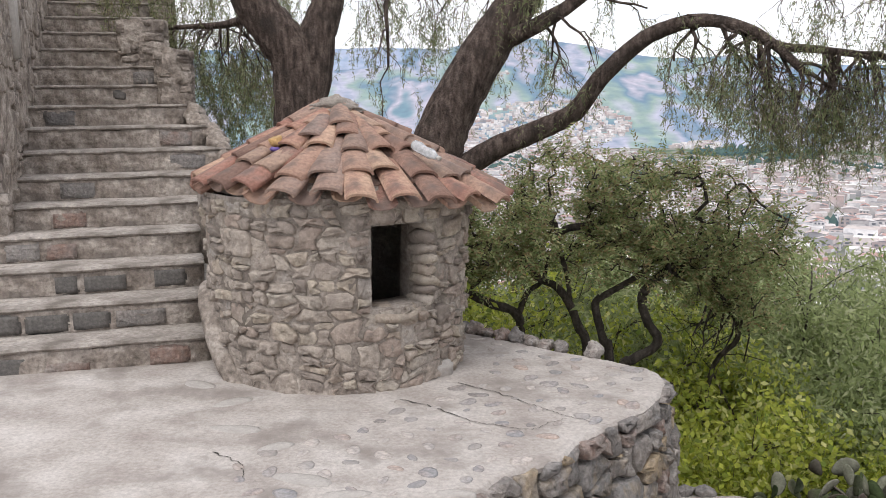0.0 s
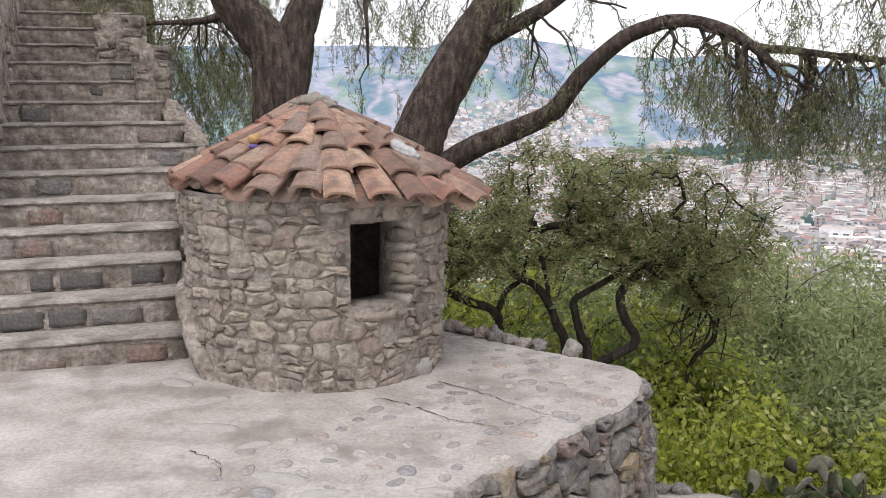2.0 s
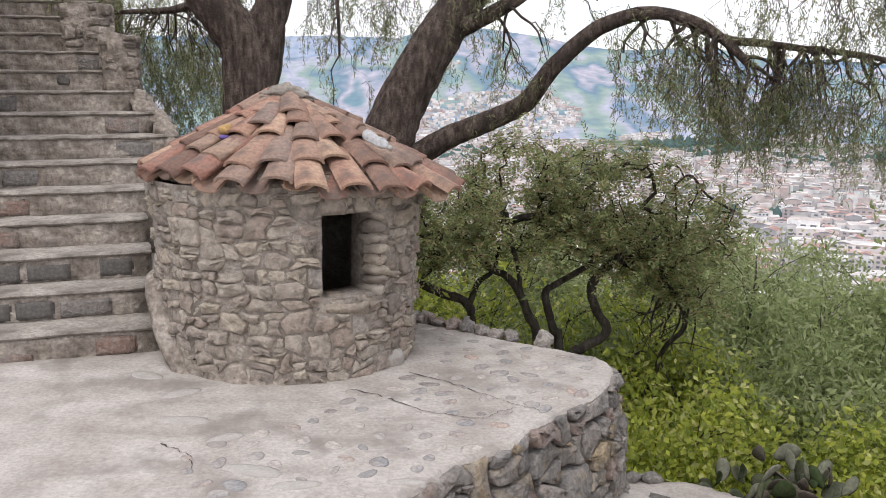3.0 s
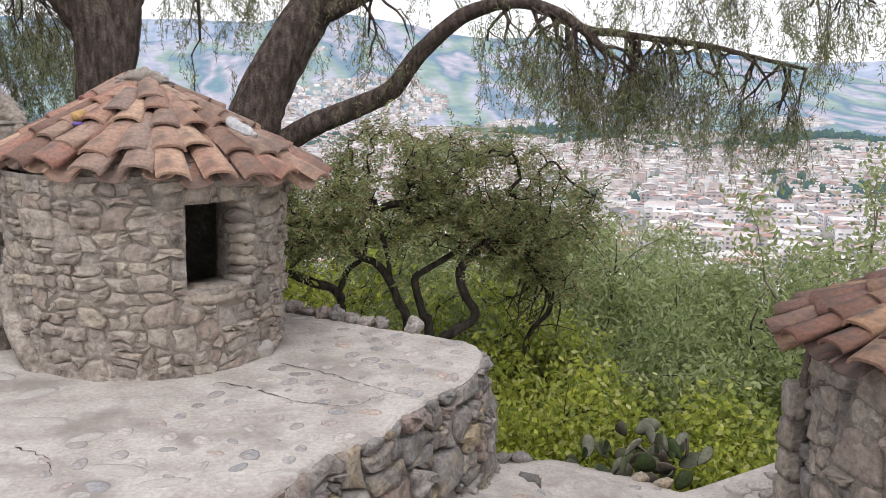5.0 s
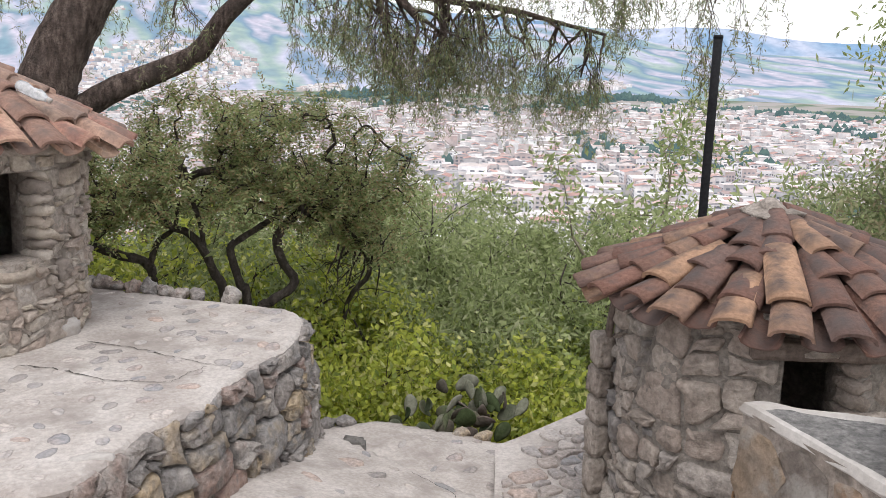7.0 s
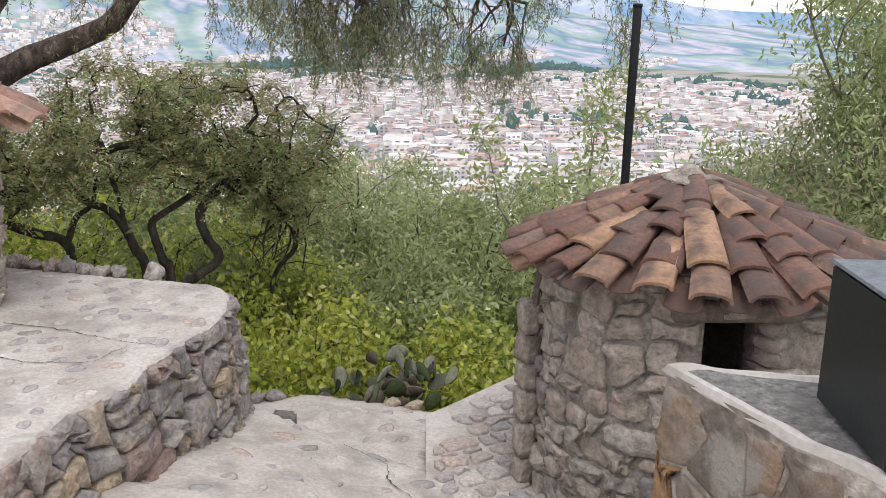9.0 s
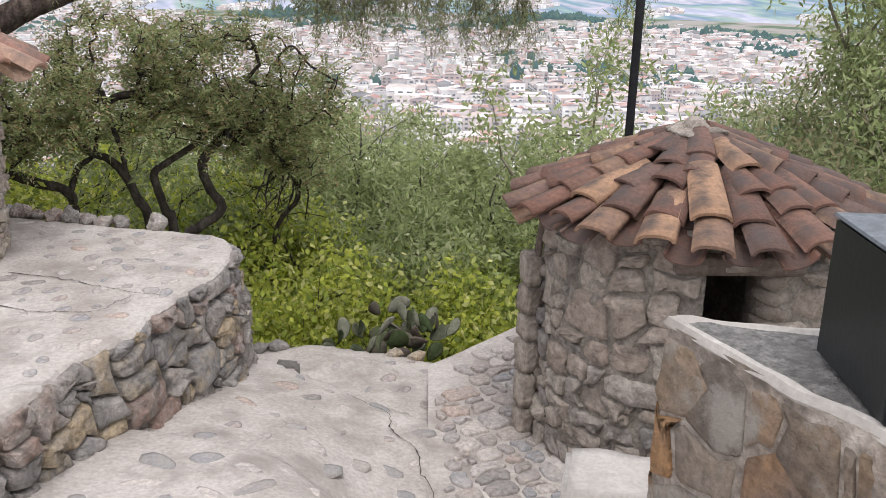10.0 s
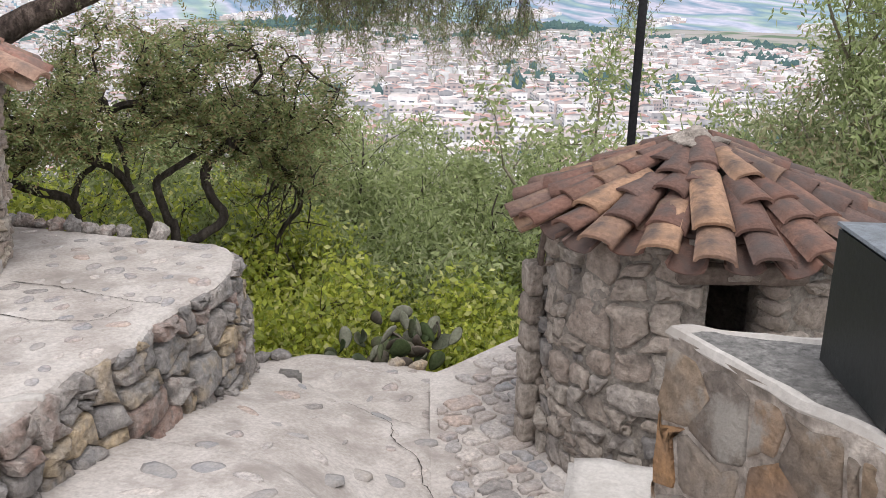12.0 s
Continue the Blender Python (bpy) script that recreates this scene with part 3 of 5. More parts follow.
def build_tower(name, label, centre, base, eave, apex, r_low, r_high, r_eave, tile_mat, courses, opening, cell, seed, tilt, turn, slip=0.0, lean=0.0, stone_mat=STONE, core_mat=MORTAR):
    """A round rubble tower with a conical tile roof. opening: angle from, angle to, height from, to; angles from the side that faces the camera. lean: how far the peak of the roof stands off its middle."""
    tower = thing(name, label, "tower", at=(*centre, base))
    inv = Matrix.Translation((-centre[0], -centre[1], -base))
    c = np.array(centre)
    front = -c / np.hypot(*c)
    right = np.array([-front[1], front[0]])
    height = eave - base
    rng = np.random.default_rng(seed)

    def local(p):
        return (p[0] - centre[0], p[1] - centre[1], p[2] - base)

    def ring(a, z, d):
        w = r_low + (r_high - r_low) * max(0, min(1, z / height)) + d
        q = c + w * (math.cos(a) * front + math.sin(a) * right)
        return local((q[0], q[1], base + z))

    def place(u, v, d):
        return ring(u / r_high, v, d)

    a0, a1, z0, z1 = opening[0], opening[1], opening[2] - base, opening[3] - base
    # core: two shells with the opening cut through, and its reveals
    cols = 200
    angs = sorted(set([2 * math.pi * k / cols - math.pi for k in range(cols)] + [a0, a1]))
    zs = sorted(set([-0.1, height, height + 0.02, z0, z1] + [0.03 * k for k in range(int(height / 0.03) + 1)]))
    zs = [z for z in zs if z <= height + 0.02]
    v, f = [], []
    for d in (0.005, -0.22):
        for a in angs:
            for z in zs:
                w = 0.016 * noise.noise((a * 22, z * 28, seed)) + 0.012 * noise.noise((a * 6, z * 8, seed)) if d > -0.1 else 0
                v.append(ring(a, z, d + w))
    n, m = len(zs), len(angs) * len(zs)
    for i in range(len(angs)):
        j = (i + 1) % len(angs)
        for k in range(n - 1):
            if a0 - 1e-6 <= angs[i] < a1 - 1e-6 and z0 - 1e-6 <= zs[k] < z1 - 1e-6 and j:
                continue
            f.append((i * n + k, j * n + k, j * n + k + 1, i * n + k + 1))
            f.append((m + i * n + k, m + i * n + k + 1, m + j * n + k + 1, m + j * n + k))
    ia, ib, ka, kb = angs.index(a0), angs.index(a1), zs.index(z0), zs.index(z1)
    for k in range(ka, kb):
        for i in (ia, ib):
            f.append((i * n + k, i * n + k + 1, m + i * n + k + 1, m + i * n + k))
    for i in range(ia, ib):
        for k in (ka, kb):
            f.append((i * n + k, (i + 1) * n + k, m + (i + 1) * n + k, m + i * n + k))
    part("mortar_core", mesh_of("mortar_core", v, f, core_mat), tower, "rough crumbling mortar")
    # rubble stones
    half = math.pi * r_high
    kept, rest = [], []
    ua, ub = a0 * r_high, a1 * r_high
    for i, poly in enumerate(rubble(2 * half, height, cell[0], cell[1], seed + 5, jitter=0.75, drop=cell[2])):
        poly = poly - (half, 0)
        q = poly.mean(0)
        if ua - 0.02 < q[0] < ub + 0.02 and z0 - 0.01 < q[1] < z1 + 0.01:
            continue
        if poly[:, 0].max() > ua and poly[:, 0].min() < ub and poly[:, 1].max() > z0 and poly[:, 1].min() < z1:
            gaps = [ua - q[0], q[0] - ub, z0 - q[1], q[1] - z1]
            side = int(np.argmax(gaps))
            p, nn = (((ua, 0), (1, 0)), ((ub, 0), (-1, 0)), ((0, z0), (0, 1)), ((0, z1), (0, -1)))[side]
            poly = np.array(clip(list(poly), np.array(p, float), np.array(nn, float)))
            if len(poly) < 3:
                continue
        s = stone(poly, place, cell[4] + 0.032 * rng.random() ** 1.3, seed * 1000 + i, gap=cell[3], root=0.05, rough=0.6, flat=0.85, corner=0.2)
        if s:
            (kept if abs(q[0]) < 0.62 * half else rest).append(s)
    for s in kept[:330]:
        part("stone", mesh_of("stone", *s, stone_mat), tower)
    rest += kept[330:]
    tagged(part("rear_stones", mesh_of("rear_stones", *join(rest), stone_mat), tower), kind="stuff")
    # stones stacked in the right-hand reveal
    z = z0 - 0.02
    while z < z1 - 0.03:
        h = rng.uniform(0.05, 0.085)
        p = ring(a1 + 0.02, z + h / 2, -0.055)
        face = math.degrees(math.atan2(front[1], front[0])) + math.degrees(a1) * 1
        part("jamb_stone", boulder_mesh(rng, 0.10, 0.055, h * 0.62, stone_mat), tower, m=pose(*p, rng.uniform(-6, 6), rng.uniform(-6, 6), face + rng.uniform(-12, 12)))
        z += h
    # roof bed
    rings = ((0.0, apex - base - 0.05), (r_eave * 0.5, (apex + eave) / 2 - base - 0.045), (r_high + 0.02, eave - base + 0.015), (r_high + 0.01, eave - base - 0.03), (r_high - 0.2, eave - base - 0.02))
    bv, bf = [], []
    off = right * lean
    for r, z in rings:
        o = off * max(0, 1 - r / r_eave)
        for k in range(40):
            a = 2 * math.pi * k / 40
            bv.append((r * math.cos(a) + o[0], r * math.sin(a) + o[1], z))
    for k in range(len(rings) - 1):
        for i in range(40):
            j = (i + 1) % 40
            bf.append((k * 40 + i, (k + 1) * 40 + i, (k + 1) * 40 + j, k * 40 + j))
    roof = part("roof", mesh_of("roof_bed", bv, bf, MORTAR), tower, "conical roof of overlapping curved clay tiles")
    pivot = Matrix.Translation((0, 0, eave - base)) @ Matrix.Rotation(radians(tilt), 4, Vector((*front, 0))) @ Matrix.Translation((0, 0, base - eave))
    roof.matrix_basis = Matrix.Translation((right[0] * slip, right[1] * slip, 0)) @ pivot
    pitch = math.atan2(apex - eave - 0.06, r_eave - 0.06)
    shapes = [barrel_tile(0.38 + 0.02 * k, 0.18, 0.145, 0.046, 0.015, tile_mat, seed=k) for k in range(4)]
    small = [barrel_tile(0.25, 0.165, 0.11, 0.05, 0.014, tile_mat, seed=9 + k) for k in range(3)]
    troughs = [barrel_tile(0.40, 0.17, 0.13, 0.05, 0.013, tile_mat, True, seed=20 + k) for k in range(3)]
    face = math.atan2(front[1], front[0])
    for level, (r, count, lift) in enumerate(courses):
        z = eave - base + (r_eave - r) * math.tan(pitch)
        o = off * (1 - r / r_eave)
        for k in range(count):
            a = face + turn + 2 * math.pi * k / count + rng.normal(0, 0.5 / count)
            for kind in (0, 1):
                aa = a + (math.pi / count if kind else 0)
                if kind and level > 1:
                    continue
                slope = math.atan2(apex - eave - 0.06, r_eave - 0.06 - (off[0] * math.cos(aa) + off[1] * math.sin(aa)))
                rr = r + rng.normal(0, 0.026) + (0.0 if not kind else -0.03)
                up = (lift if not kind else -0.012) + rng.normal(0, 0.004)
                shape = (troughs if kind else small if level > 1 else shapes)
                m = Matrix.Translation((rr * math.cos(aa) + o[0], rr * math.sin(aa) + o[1], z + up + (r - rr) * math.tan(slope))) @ Matrix.Rotation(aa - math.pi / 2, 4, "Z") \
                    @ Matrix.Rotation(-slope + (0.075 if not kind else 0.04) + rng.normal(0, 0.03), 4, "X") @ Matrix.Rotation(rng.normal(0, 0.09), 4, "Z") @ Matrix.Rotation(rng.normal(0, 0.09), 4, "Y")
                part("tile", shape[int(rng.integers(len(shape)))], roof, m=m)
    # cement cap
    bm = bmesh.new()
    bmesh.ops.create_icosphere(bm, subdivisions=4, radius=1)
    for q in bm.verts:
        k = 1 + 0.38 * noise.noise(q.co * 2.2 + Vector((seed, 0, 0))) + 0.2 * noise.noise(q.co * 6)
        q.co = Vector((q.co.x * 0.165 * k, q.co.y * 0.15 * k, (0.45 * max(-0.5, q.co.z) + 0.5 - 0.75 * math.hypot(q.co.x, q.co.y)) * 0.075 * k))
    part("cap", from_bm("cap", bm, MORTAR, True), roof, "lumpy grey cement cap", m=pose(off[0], off[1], apex - base - 0.04))
    return tower, ring, roof


def arc_band(ring, a0, a1, z0, z1, out, mat, name, wob=0.012, steps=40):
    """A cement band that follows the foot of a tower."""
    v, f = [], []
    prof = ((-0.03, z1 + 0.02), (out * 0.45, z1), (out * 0.9, z1 - 0.03), (out, (z0 + z1) / 2), (out + 0.02, z0 - 0.03))
    for i in range(steps + 1):
        a = a0 + (a1 - a0) * i / steps
        fade = min(1, 6 * min(i, steps - i) / steps + 0.15)
        for d, z in prof:
            w = wob * noise.noise((a * 7, z * 9, 2))
            v.append(ring(a, z * (fade if z > 0 else 1) + w, d * fade + w))
    n = len(prof)
    for i in range(steps):
        for k in range(n - 1):
            f.append((i * n + k, (i + 1) * n + k, (i + 1) * n + k + 1, i * n + k + 1))
    return mesh_of(name, v, f, mat)


def build_stairs():
    """Rough cement stairs that climb away beside the tower."""
    stairs = tagged(new("stairs", None), "weathered cement and stone stairs with pale, worn-edged treads", "stairs", kind="structure")
    frame_m = Matrix.Translation((-1.33, 5.53, 0.0)) @ Matrix.Rotation(radians(16), 4, "Z")
    stairs.matrix_basis = frame_m
    rng = np.random.default_rng(31)
    riser, going = 0.171, 0.335
    for k in range(15):
        left = -2.6 if k < 3 else -1.5
        right = 0.0 if k < 4 else 0.30 if k < 7 else 0.14 if k < 8 else -0.045 * (k - 8)
        lx = right - left
        y0 = k * going
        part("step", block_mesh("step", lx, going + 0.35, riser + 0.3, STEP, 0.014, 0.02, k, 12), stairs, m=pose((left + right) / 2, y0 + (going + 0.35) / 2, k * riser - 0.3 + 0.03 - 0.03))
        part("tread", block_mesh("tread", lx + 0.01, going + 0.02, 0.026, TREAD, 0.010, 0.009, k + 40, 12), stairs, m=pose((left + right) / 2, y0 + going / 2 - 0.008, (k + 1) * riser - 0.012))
        # dressed stones let into the risers
        x = left + 0.05
        while x < right - 0.1 and k < 11:
            w = rng.uniform(0.10, 0.36) if k < 3 else rng.uniform(0.15, 0.3)
            if x + w < right - 0.02 and rng.random() < (0.9 if k < 3 else 0.25):
                dark = rng.random() < 0.5 and k < 3
                part("face_stone", block_mesh("face_stone", w, 0.05, riser - rng.uniform(0.03, 0.05), WALLSTONE if not dark else SLATE, 0.012, 0.007, x * 9 + k, 3), stairs,
                     m=pose(x + w / 2, y0 + 0.018, k * riser + 0.012))
            x += w + 0.02
    part("face_stone", block_mesh("face_stone", 0.10, 0.05, 0.08, SLATE, 0.012, 0.01, 5, 3), stairs, m=pose(-0.55, 9 * going + 0.015, 9 * riser + 0.06))
    return stairs, frame_m


def rubble_block(name, label, m, lx, ly, lz, cell, seed, mat, kind="structure", sides=(0, 1, 3), core=None, drop=0.25, sparse=0.0):
    """A masonry wall or pier, base on the ground, with stones on its seen faces (0 front -y, 1 right +x, 2 back, 3 left)."""
    top = tagged(new(name, None), label, "wall", kind=kind)
    top.matrix_basis = m
    part("core", block_mesh("core", lx, ly, lz, core or MORTAR, 0.03, 0.04, seed, 14), top)
    n = 0
    pick = np.random.default_rng(seed)
    for s in sides:
        w = lx if s in (0, 2) else ly
        rot = Matrix.Rotation(radians((0, 90, 180, 270)[s]), 4, "Z")
        off = ly / 2 if s in (0, 2) else lx / 2
        for i, poly in enumerate(rubble(w, lz, cell[0], cell[1], seed + s, drop=drop)):
            if pick.random() < sparse:
                continue
            g = stone(poly, lambda u, v, d: tuple(rot @ Vector((u - w / 2, -off - d, v))), 0.018 + 0.02 * noise.noise((i, s, 0)) ** 2, seed * 77 + i + s * 500, gap=0.008, root=0.05, rough=0.7)
            if g and n < 300:
                part("stone", mesh_of("stone", *g, mat), top)
                n += 1
    return top


FLAG = material("rusty_brown_flagstone", [(0.15, 0.125, 0.107), (0.26, 0.19, 0.13), (0.23, 0.195, 0.165), (0.33, 0.19, 0.095), (0.14, 0.115, 0.105), (0.27, 0.235, 0.20), (0.20, 0.162, 0.135)], 7, 0.9, 1.0, 34, (0.30, 0.275, 0.245), 5.5, pick="object", stain_at=(0.53, 0.63), bump_distance=0.022)

build_terrace()
build_terrace_wall()
build_path()
build_platform()

T1 = (-0.555, 5.65)
tower1, ring1, roof1 = build_tower("stone_watch_hut", "small round rubble hut with bright clay tile roof", T1, -0.02, 1.06, 1.585, 0.74, 0.785, 0.925, TILE,
                                   [(0.935, 26, 0.03), (0.74, 26, 0.034), (0.55, 19, 0.036), (0.40, 13, 0.036), (0.29, 10, 0.030)], (radians(13), radians(40), 0.465, 0.925), (0.115, 0.068, 0.3, 0.005, 0.007), 3, -3.5, 0.05, 0.10, -0.13)
part("foot_band", arc_band(ring1, radians(-75), radians(14), 0.0, 0.10, 0.022, STEP, "foot_band", 0.006), tower1, "grey cement band at its foot")
for a, w in ((19, 0.155), (31.5, 0.15)):
    p = ring1(radians(a), 0.945, -0.06)
    part("lintel_stone", block_mesh("lintel_stone", w, 0.17, 0.115, STONE, 0.015, 0.012, a, 3), tower1, m=pose(*p, 0, 0, a - 5.6))
p = ring1(radians(25), 0.375, -0.07)
part("sill_stone", block_mesh("sill_stone", 0.30, 0.19, 0.11, STONE, 0.03, 0.02, 3, 4), tower1, m=pose(*p, 0, 0, 20))
p = ring1(radians(52), -0.03, -0.075)
part("foot_block", block_mesh("foot_block", 0.2, 0.2, 0.13, PALE, 0.02, 0.012, 8, 3), tower1, "pale cement footing block", m=pose(*p, 0, 0, 35))

fil = smooth_line([ring1(radians(a), z, 0.015) for a, z in ((-47, -0.02), (-54, 0.03), (-61, 0.12), (-68, 0.24), (-75, 0.36), (-82, 0.44), (-90, 0.47))], 6)
part("cement_fillet", mesh_of("cement_fillet", *tube(fil, [0.045 + 0.035 * min(1, 2 * i / len(fil)) for i in range(len(fil))], 12, 0.03), STEP), tower1, "rounded cement buttress against the stairs")
T2 = (3.20, 3.32)
tower2, ring2, roof2 = build_tower("old_watch_hut", "round fieldstone hut with dark weathered clay tile roof", T2, -0.84, 0.47, 0.88, 0.715, 0.715, 0.905, OLDTILE,
                                   [(0.905, 23, 0.03), (0.72, 23, 0.034), (0.54, 18, 0.036), (0.40, 13, 0.036), (0.29, 10, 0.030)], (radians(6), radians(31), -0.45, 0.36), (0.15, 0.10, 0.35, 0.010, 0.012), 6, 1.0, 0.1, 0.0, -0.025, BROWNSTONE, JOINT)
part("foot_band", arc_band(ring2, radians(-80), radians(60), 0.0, 0.06, 0.06, PATH, "foot_band"), tower2)
p = ring2(radians(17), 1.195, -0.02)
part("lintel", block_mesh("lintel", 0.56, 0.10, 0.095, DARKWOOD, 0.012, 0.006, 2, 4), tower2, "weathered wooden lintel beam", m=pose(*p, 0, 0, -43.5 + 17))

# pilaster of stacked stones beside the old hut
pil = thing("stone_pilaster", "narrow pilaster of stacked brown stones", "pilaster", at=(2.525, 3.735, -0.82))
z = 0.0
prng = np.random.default_rng(2)
while z < 1.0:
    h = float(prng.uniform(0.13, 0.22))
    part("stone", block_mesh("stone", 0.10, 0.12, h - 0.006, BROWNSTONE, 0.012, 0.010, z * 7, 3), pil, m=pose(0, 0, z, 0, 0, float(prng.uniform(-14, 2))))
    z += h
part("capping_slat", block_mesh("slat", 0.03, 0.10, 0.28, DARKWOOD, 0.006, 0.004, 1, 2), pil, m=pose(0.02, -0.02, z - 0.02, 3, 6, -30))

pole = thing("steel_pole", "tall black painted steel pole", "pole", at=(3.74, 4.53, -0.82))
pv = smooth_line([(0, 0, 0), (0.0, 0, 1.2), (0.012, 0.004, 2.47)], 3)
part("shaft", mesh_of("shaft", *tube(pv, [0.027] * len(pv), 12), IRON), pole)
part("foot_plate", block_mesh("foot_plate", 0.14, 0.14, 0.012, IRON, 0.003, 0, 0, 0), pole)
part("end_cap", mesh_of("end_cap", *tube([(0.012, 0.004, 2.465), (0.012, 0.004, 2.485)], [0.03, 0.028], 12), IRON), pole)

# parapet with flagstone facing, and the metal box on it
par = tagged(new("parapet", None), "low parapet with rusty flagstone facing and pale cement top", "wall", kind="structure")
OUT = [(1.50, 1.61), (1.56, 1.60), (1.86, 1.36), (2.6, 0.8), (2.6, -1.4), (1.44, -1.4), (1.47, 0.3), (1.48, 0.98)]
bm = bmesh.new()
pt = [bm.verts.new((x, y, 0.765)) for x, y in OUT]
pb = [bm.verts.new((x, y, -1.3)) for x, y in OUT]
bm.faces.new(pt[::-1])
for i in range(len(pt)):
    j = (i + 1) % len(pt)
    bm.faces.new((pt[i], pb[i], pb[j], pt[j]))
part("core", from_bm("core", bm, STEP), par)
# uneven cement coping
bm = bmesh.new()
ring_pts = []
for i in range(len(OUT)):
    a, b = np.array(OUT[i]), np.array(OUT[(i + 1) % len(OUT)])
    k = max(2, int(np.hypot(*(b - a)) / 0.04))
    ring_pts += [a + (b - a) * t / k for t in range(k)]
mid = np.mean(ring_pts, axis=0)
layers = []
for drop, inset in ((-0.004, 0.065), (-0.010, 0.04), (-0.006, 0.010), (0.015, -0.004), (0.03, 0.02)):
    layers.append([bm.verts.new((*(q + (mid - q) / np.hypot(*(mid - q)) * (inset + 0.024 * noise.noise((q[0] * 12, q[1] * 12, 0)))), 0.772 - drop + 0.014 * noise.noise((q[0] * 9, q[1] * 9, 3)))) for q in ring_pts])
for a, b in zip(layers, layers[1:]):
    for i in range(len(a)):
        bm.faces.new((a[i], b[i], b[(i + 1) % len(a)], a[(i + 1) % len(a)]))
part("gravel_bed", mesh_of("gravel_bed", [v.co.copy() for v in layers[0]], [tuple(range(len(layers[0])))], GRAVEL, False), par, "dark gravelly cement bed")
part("coping", from_bm("coping", bm, PALE, False), par, "chipped pale cement coping")
for i, poly in enumerate(rubble(2.0, 1.9, 0.14, 0.17, 55, jitter=0.95, drop=0.3)):
    def face_place(u, v, d):
        y = 1.62 - u
        x = 1.50 - 0.03 * (0.98 - y) * (y < 0.98) - 0.03 * (1.61 - y) * (y >= 0.98) - 0.004
        return (x - d, y, 0.735 - v)
    s = stone(poly, face_place, 0.004, 5000 + i, gap=0.006, root=0.03, rough=0.9, flat=0.93, corner=0.12)
    if s:
        part("flagstone", mesh_of("flagstone", *s, FLAG), par)

box = thing("metal_box", "dark grey painted metal box with blue-grey lid", "box", at=(1.66, 1.30, 0.785))
bm = bmesh.new()
a, b = Vector((-0.175, -0.31, 0)), Vector((0.42, -0.26, 0))
base_pts = [Vector((0, 0, 0)), a, a + b, b]
lo = [bm.verts.new(q) for q in base_pts]
hi = [bm.verts.new(q + Vector((0, 0, 0.318))) for q in base_pts]
bm.faces.new(lo)
bm.faces.new(hi[::-1])
for i in range(4):
    j = (i + 1) % 4
    bm.faces.new((lo[i], hi[i], hi[j], lo[j]))
bmesh.ops.recalc_face_normals(bm, faces=bm.faces)
bmesh.ops.bevel(bm, geom=list(bm.edges), offset=0.006, segments=2, affect="EDGES")
part("body", from_bm("body", bm, BOXPAINT), box)
bm = bmesh.new()
lid = [q * 1.0 + Vector((0, 0, 0.319)) for q in base_pts]
lc = sum(lid, Vector()) / 4
lo = [bm.verts.new(lc + (q - lc) * 1.012) for q in lid]
hi = [bm.verts.new(lc + (q - lc) * 1.005 + Vector((0, 0, 0.007))) for q in lid]
bm.faces.new(lo)
bm.faces.new(hi[::-1])
for i in range(4):
    j = (i + 1) % 4
    bm.faces.new((lo[i], hi[i], hi[j], lo[j]))
bmesh.ops.recalc_face_normals(bm, faces=bm.faces)
# The lid is lighter and bluer than the body.
LIDGREY = material("grey_blue_lid", [(0.10, 0.115, 0.13), (0.16, 0.18, 0.20)], 7, 0.5, 0.15, 60, (0.07, 0.08, 0.09), 9)
part("lid", from_bm("lid", bm, LIDGREY), box, "blue-grey lid")

blk = thing("cement_block", "pale cement block beside the parapet", "block", at=(1.98, 2.33, -0.83))
part("body", block_mesh("body", 0.36, 0.34, 0.66, PALE, 0.02, 0.012, 4, 5), blk, m=pose(0, 0, 0, 0, 0, -38))
slab = thing("cement_slab", "low pale cement slab on the path", "slab", at=(1.62, 2.35, path_z(1.62, 2.35)))
part("body", block_mesh("body", 0.30, 0.30, 0.14, PALE, 0.02, 0.012, 14, 5), slab, m=pose(0, 0, -0.03, 0, 0, -40))

stairs, SM = build_stairs()
rubble_block("stair_wall_west", "rough plastered rubble wall beside the stairs", SM @ pose(-1.555, 3.2, 0.2), 0.60, 4.2, 3.2, (0.20, 0.15), 61, STEP, sides=(0, 1), core=STEP, sparse=0.55)
rubble_block("stair_pier_low", "weathered rubble pier at the edge of the stairs", SM @ pose(-0.08, 3.10, 0.9), 0.30, 0.6, 1.12, (0.16, 0.10), 62, STEP, sides=(0, 1, 3), core=STEP, sparse=0.35)
rubble_block("stair_pier_high", "taller rubble pier higher on the stairs", SM @ pose(-0.33, 3.85, 1.2), 0.42, 0.8, 1.12, (0.17, 0.11), 63, STEP, sides=(0, 1, 3), core=STEP, sparse=0.35)
rubble_block("stair_wall_north", "stone wall across the top of the stairs", SM @ pose(-0.85, 5.35, 1.8), 1.7, 0.4, 1.6, (0.22, 0.15), 64, STEP, sides=(0,), core=STEP, sparse=0.2)
pillar = thing("plaster_pillar", "smooth pale plastered pillar beside the stairs", "pillar", at=tuple((SM @ pose(-1.29, 2.0, 1.9)).translation))
part("shaft", block_mesh("shaft", 0.18, 0.16, 1.6, PALE, 0.01, 0.004, 1, 4), pillar, m=pose(0, 0, 0, 0, 0, 14))
# rocks along the outer edge of the stairs
rocks = tagged(new("stair_edge_rocks", None), "row of rough rocks bordering the stairs", "kerb", kind="structure")
rrng = np.random.default_rng(77)
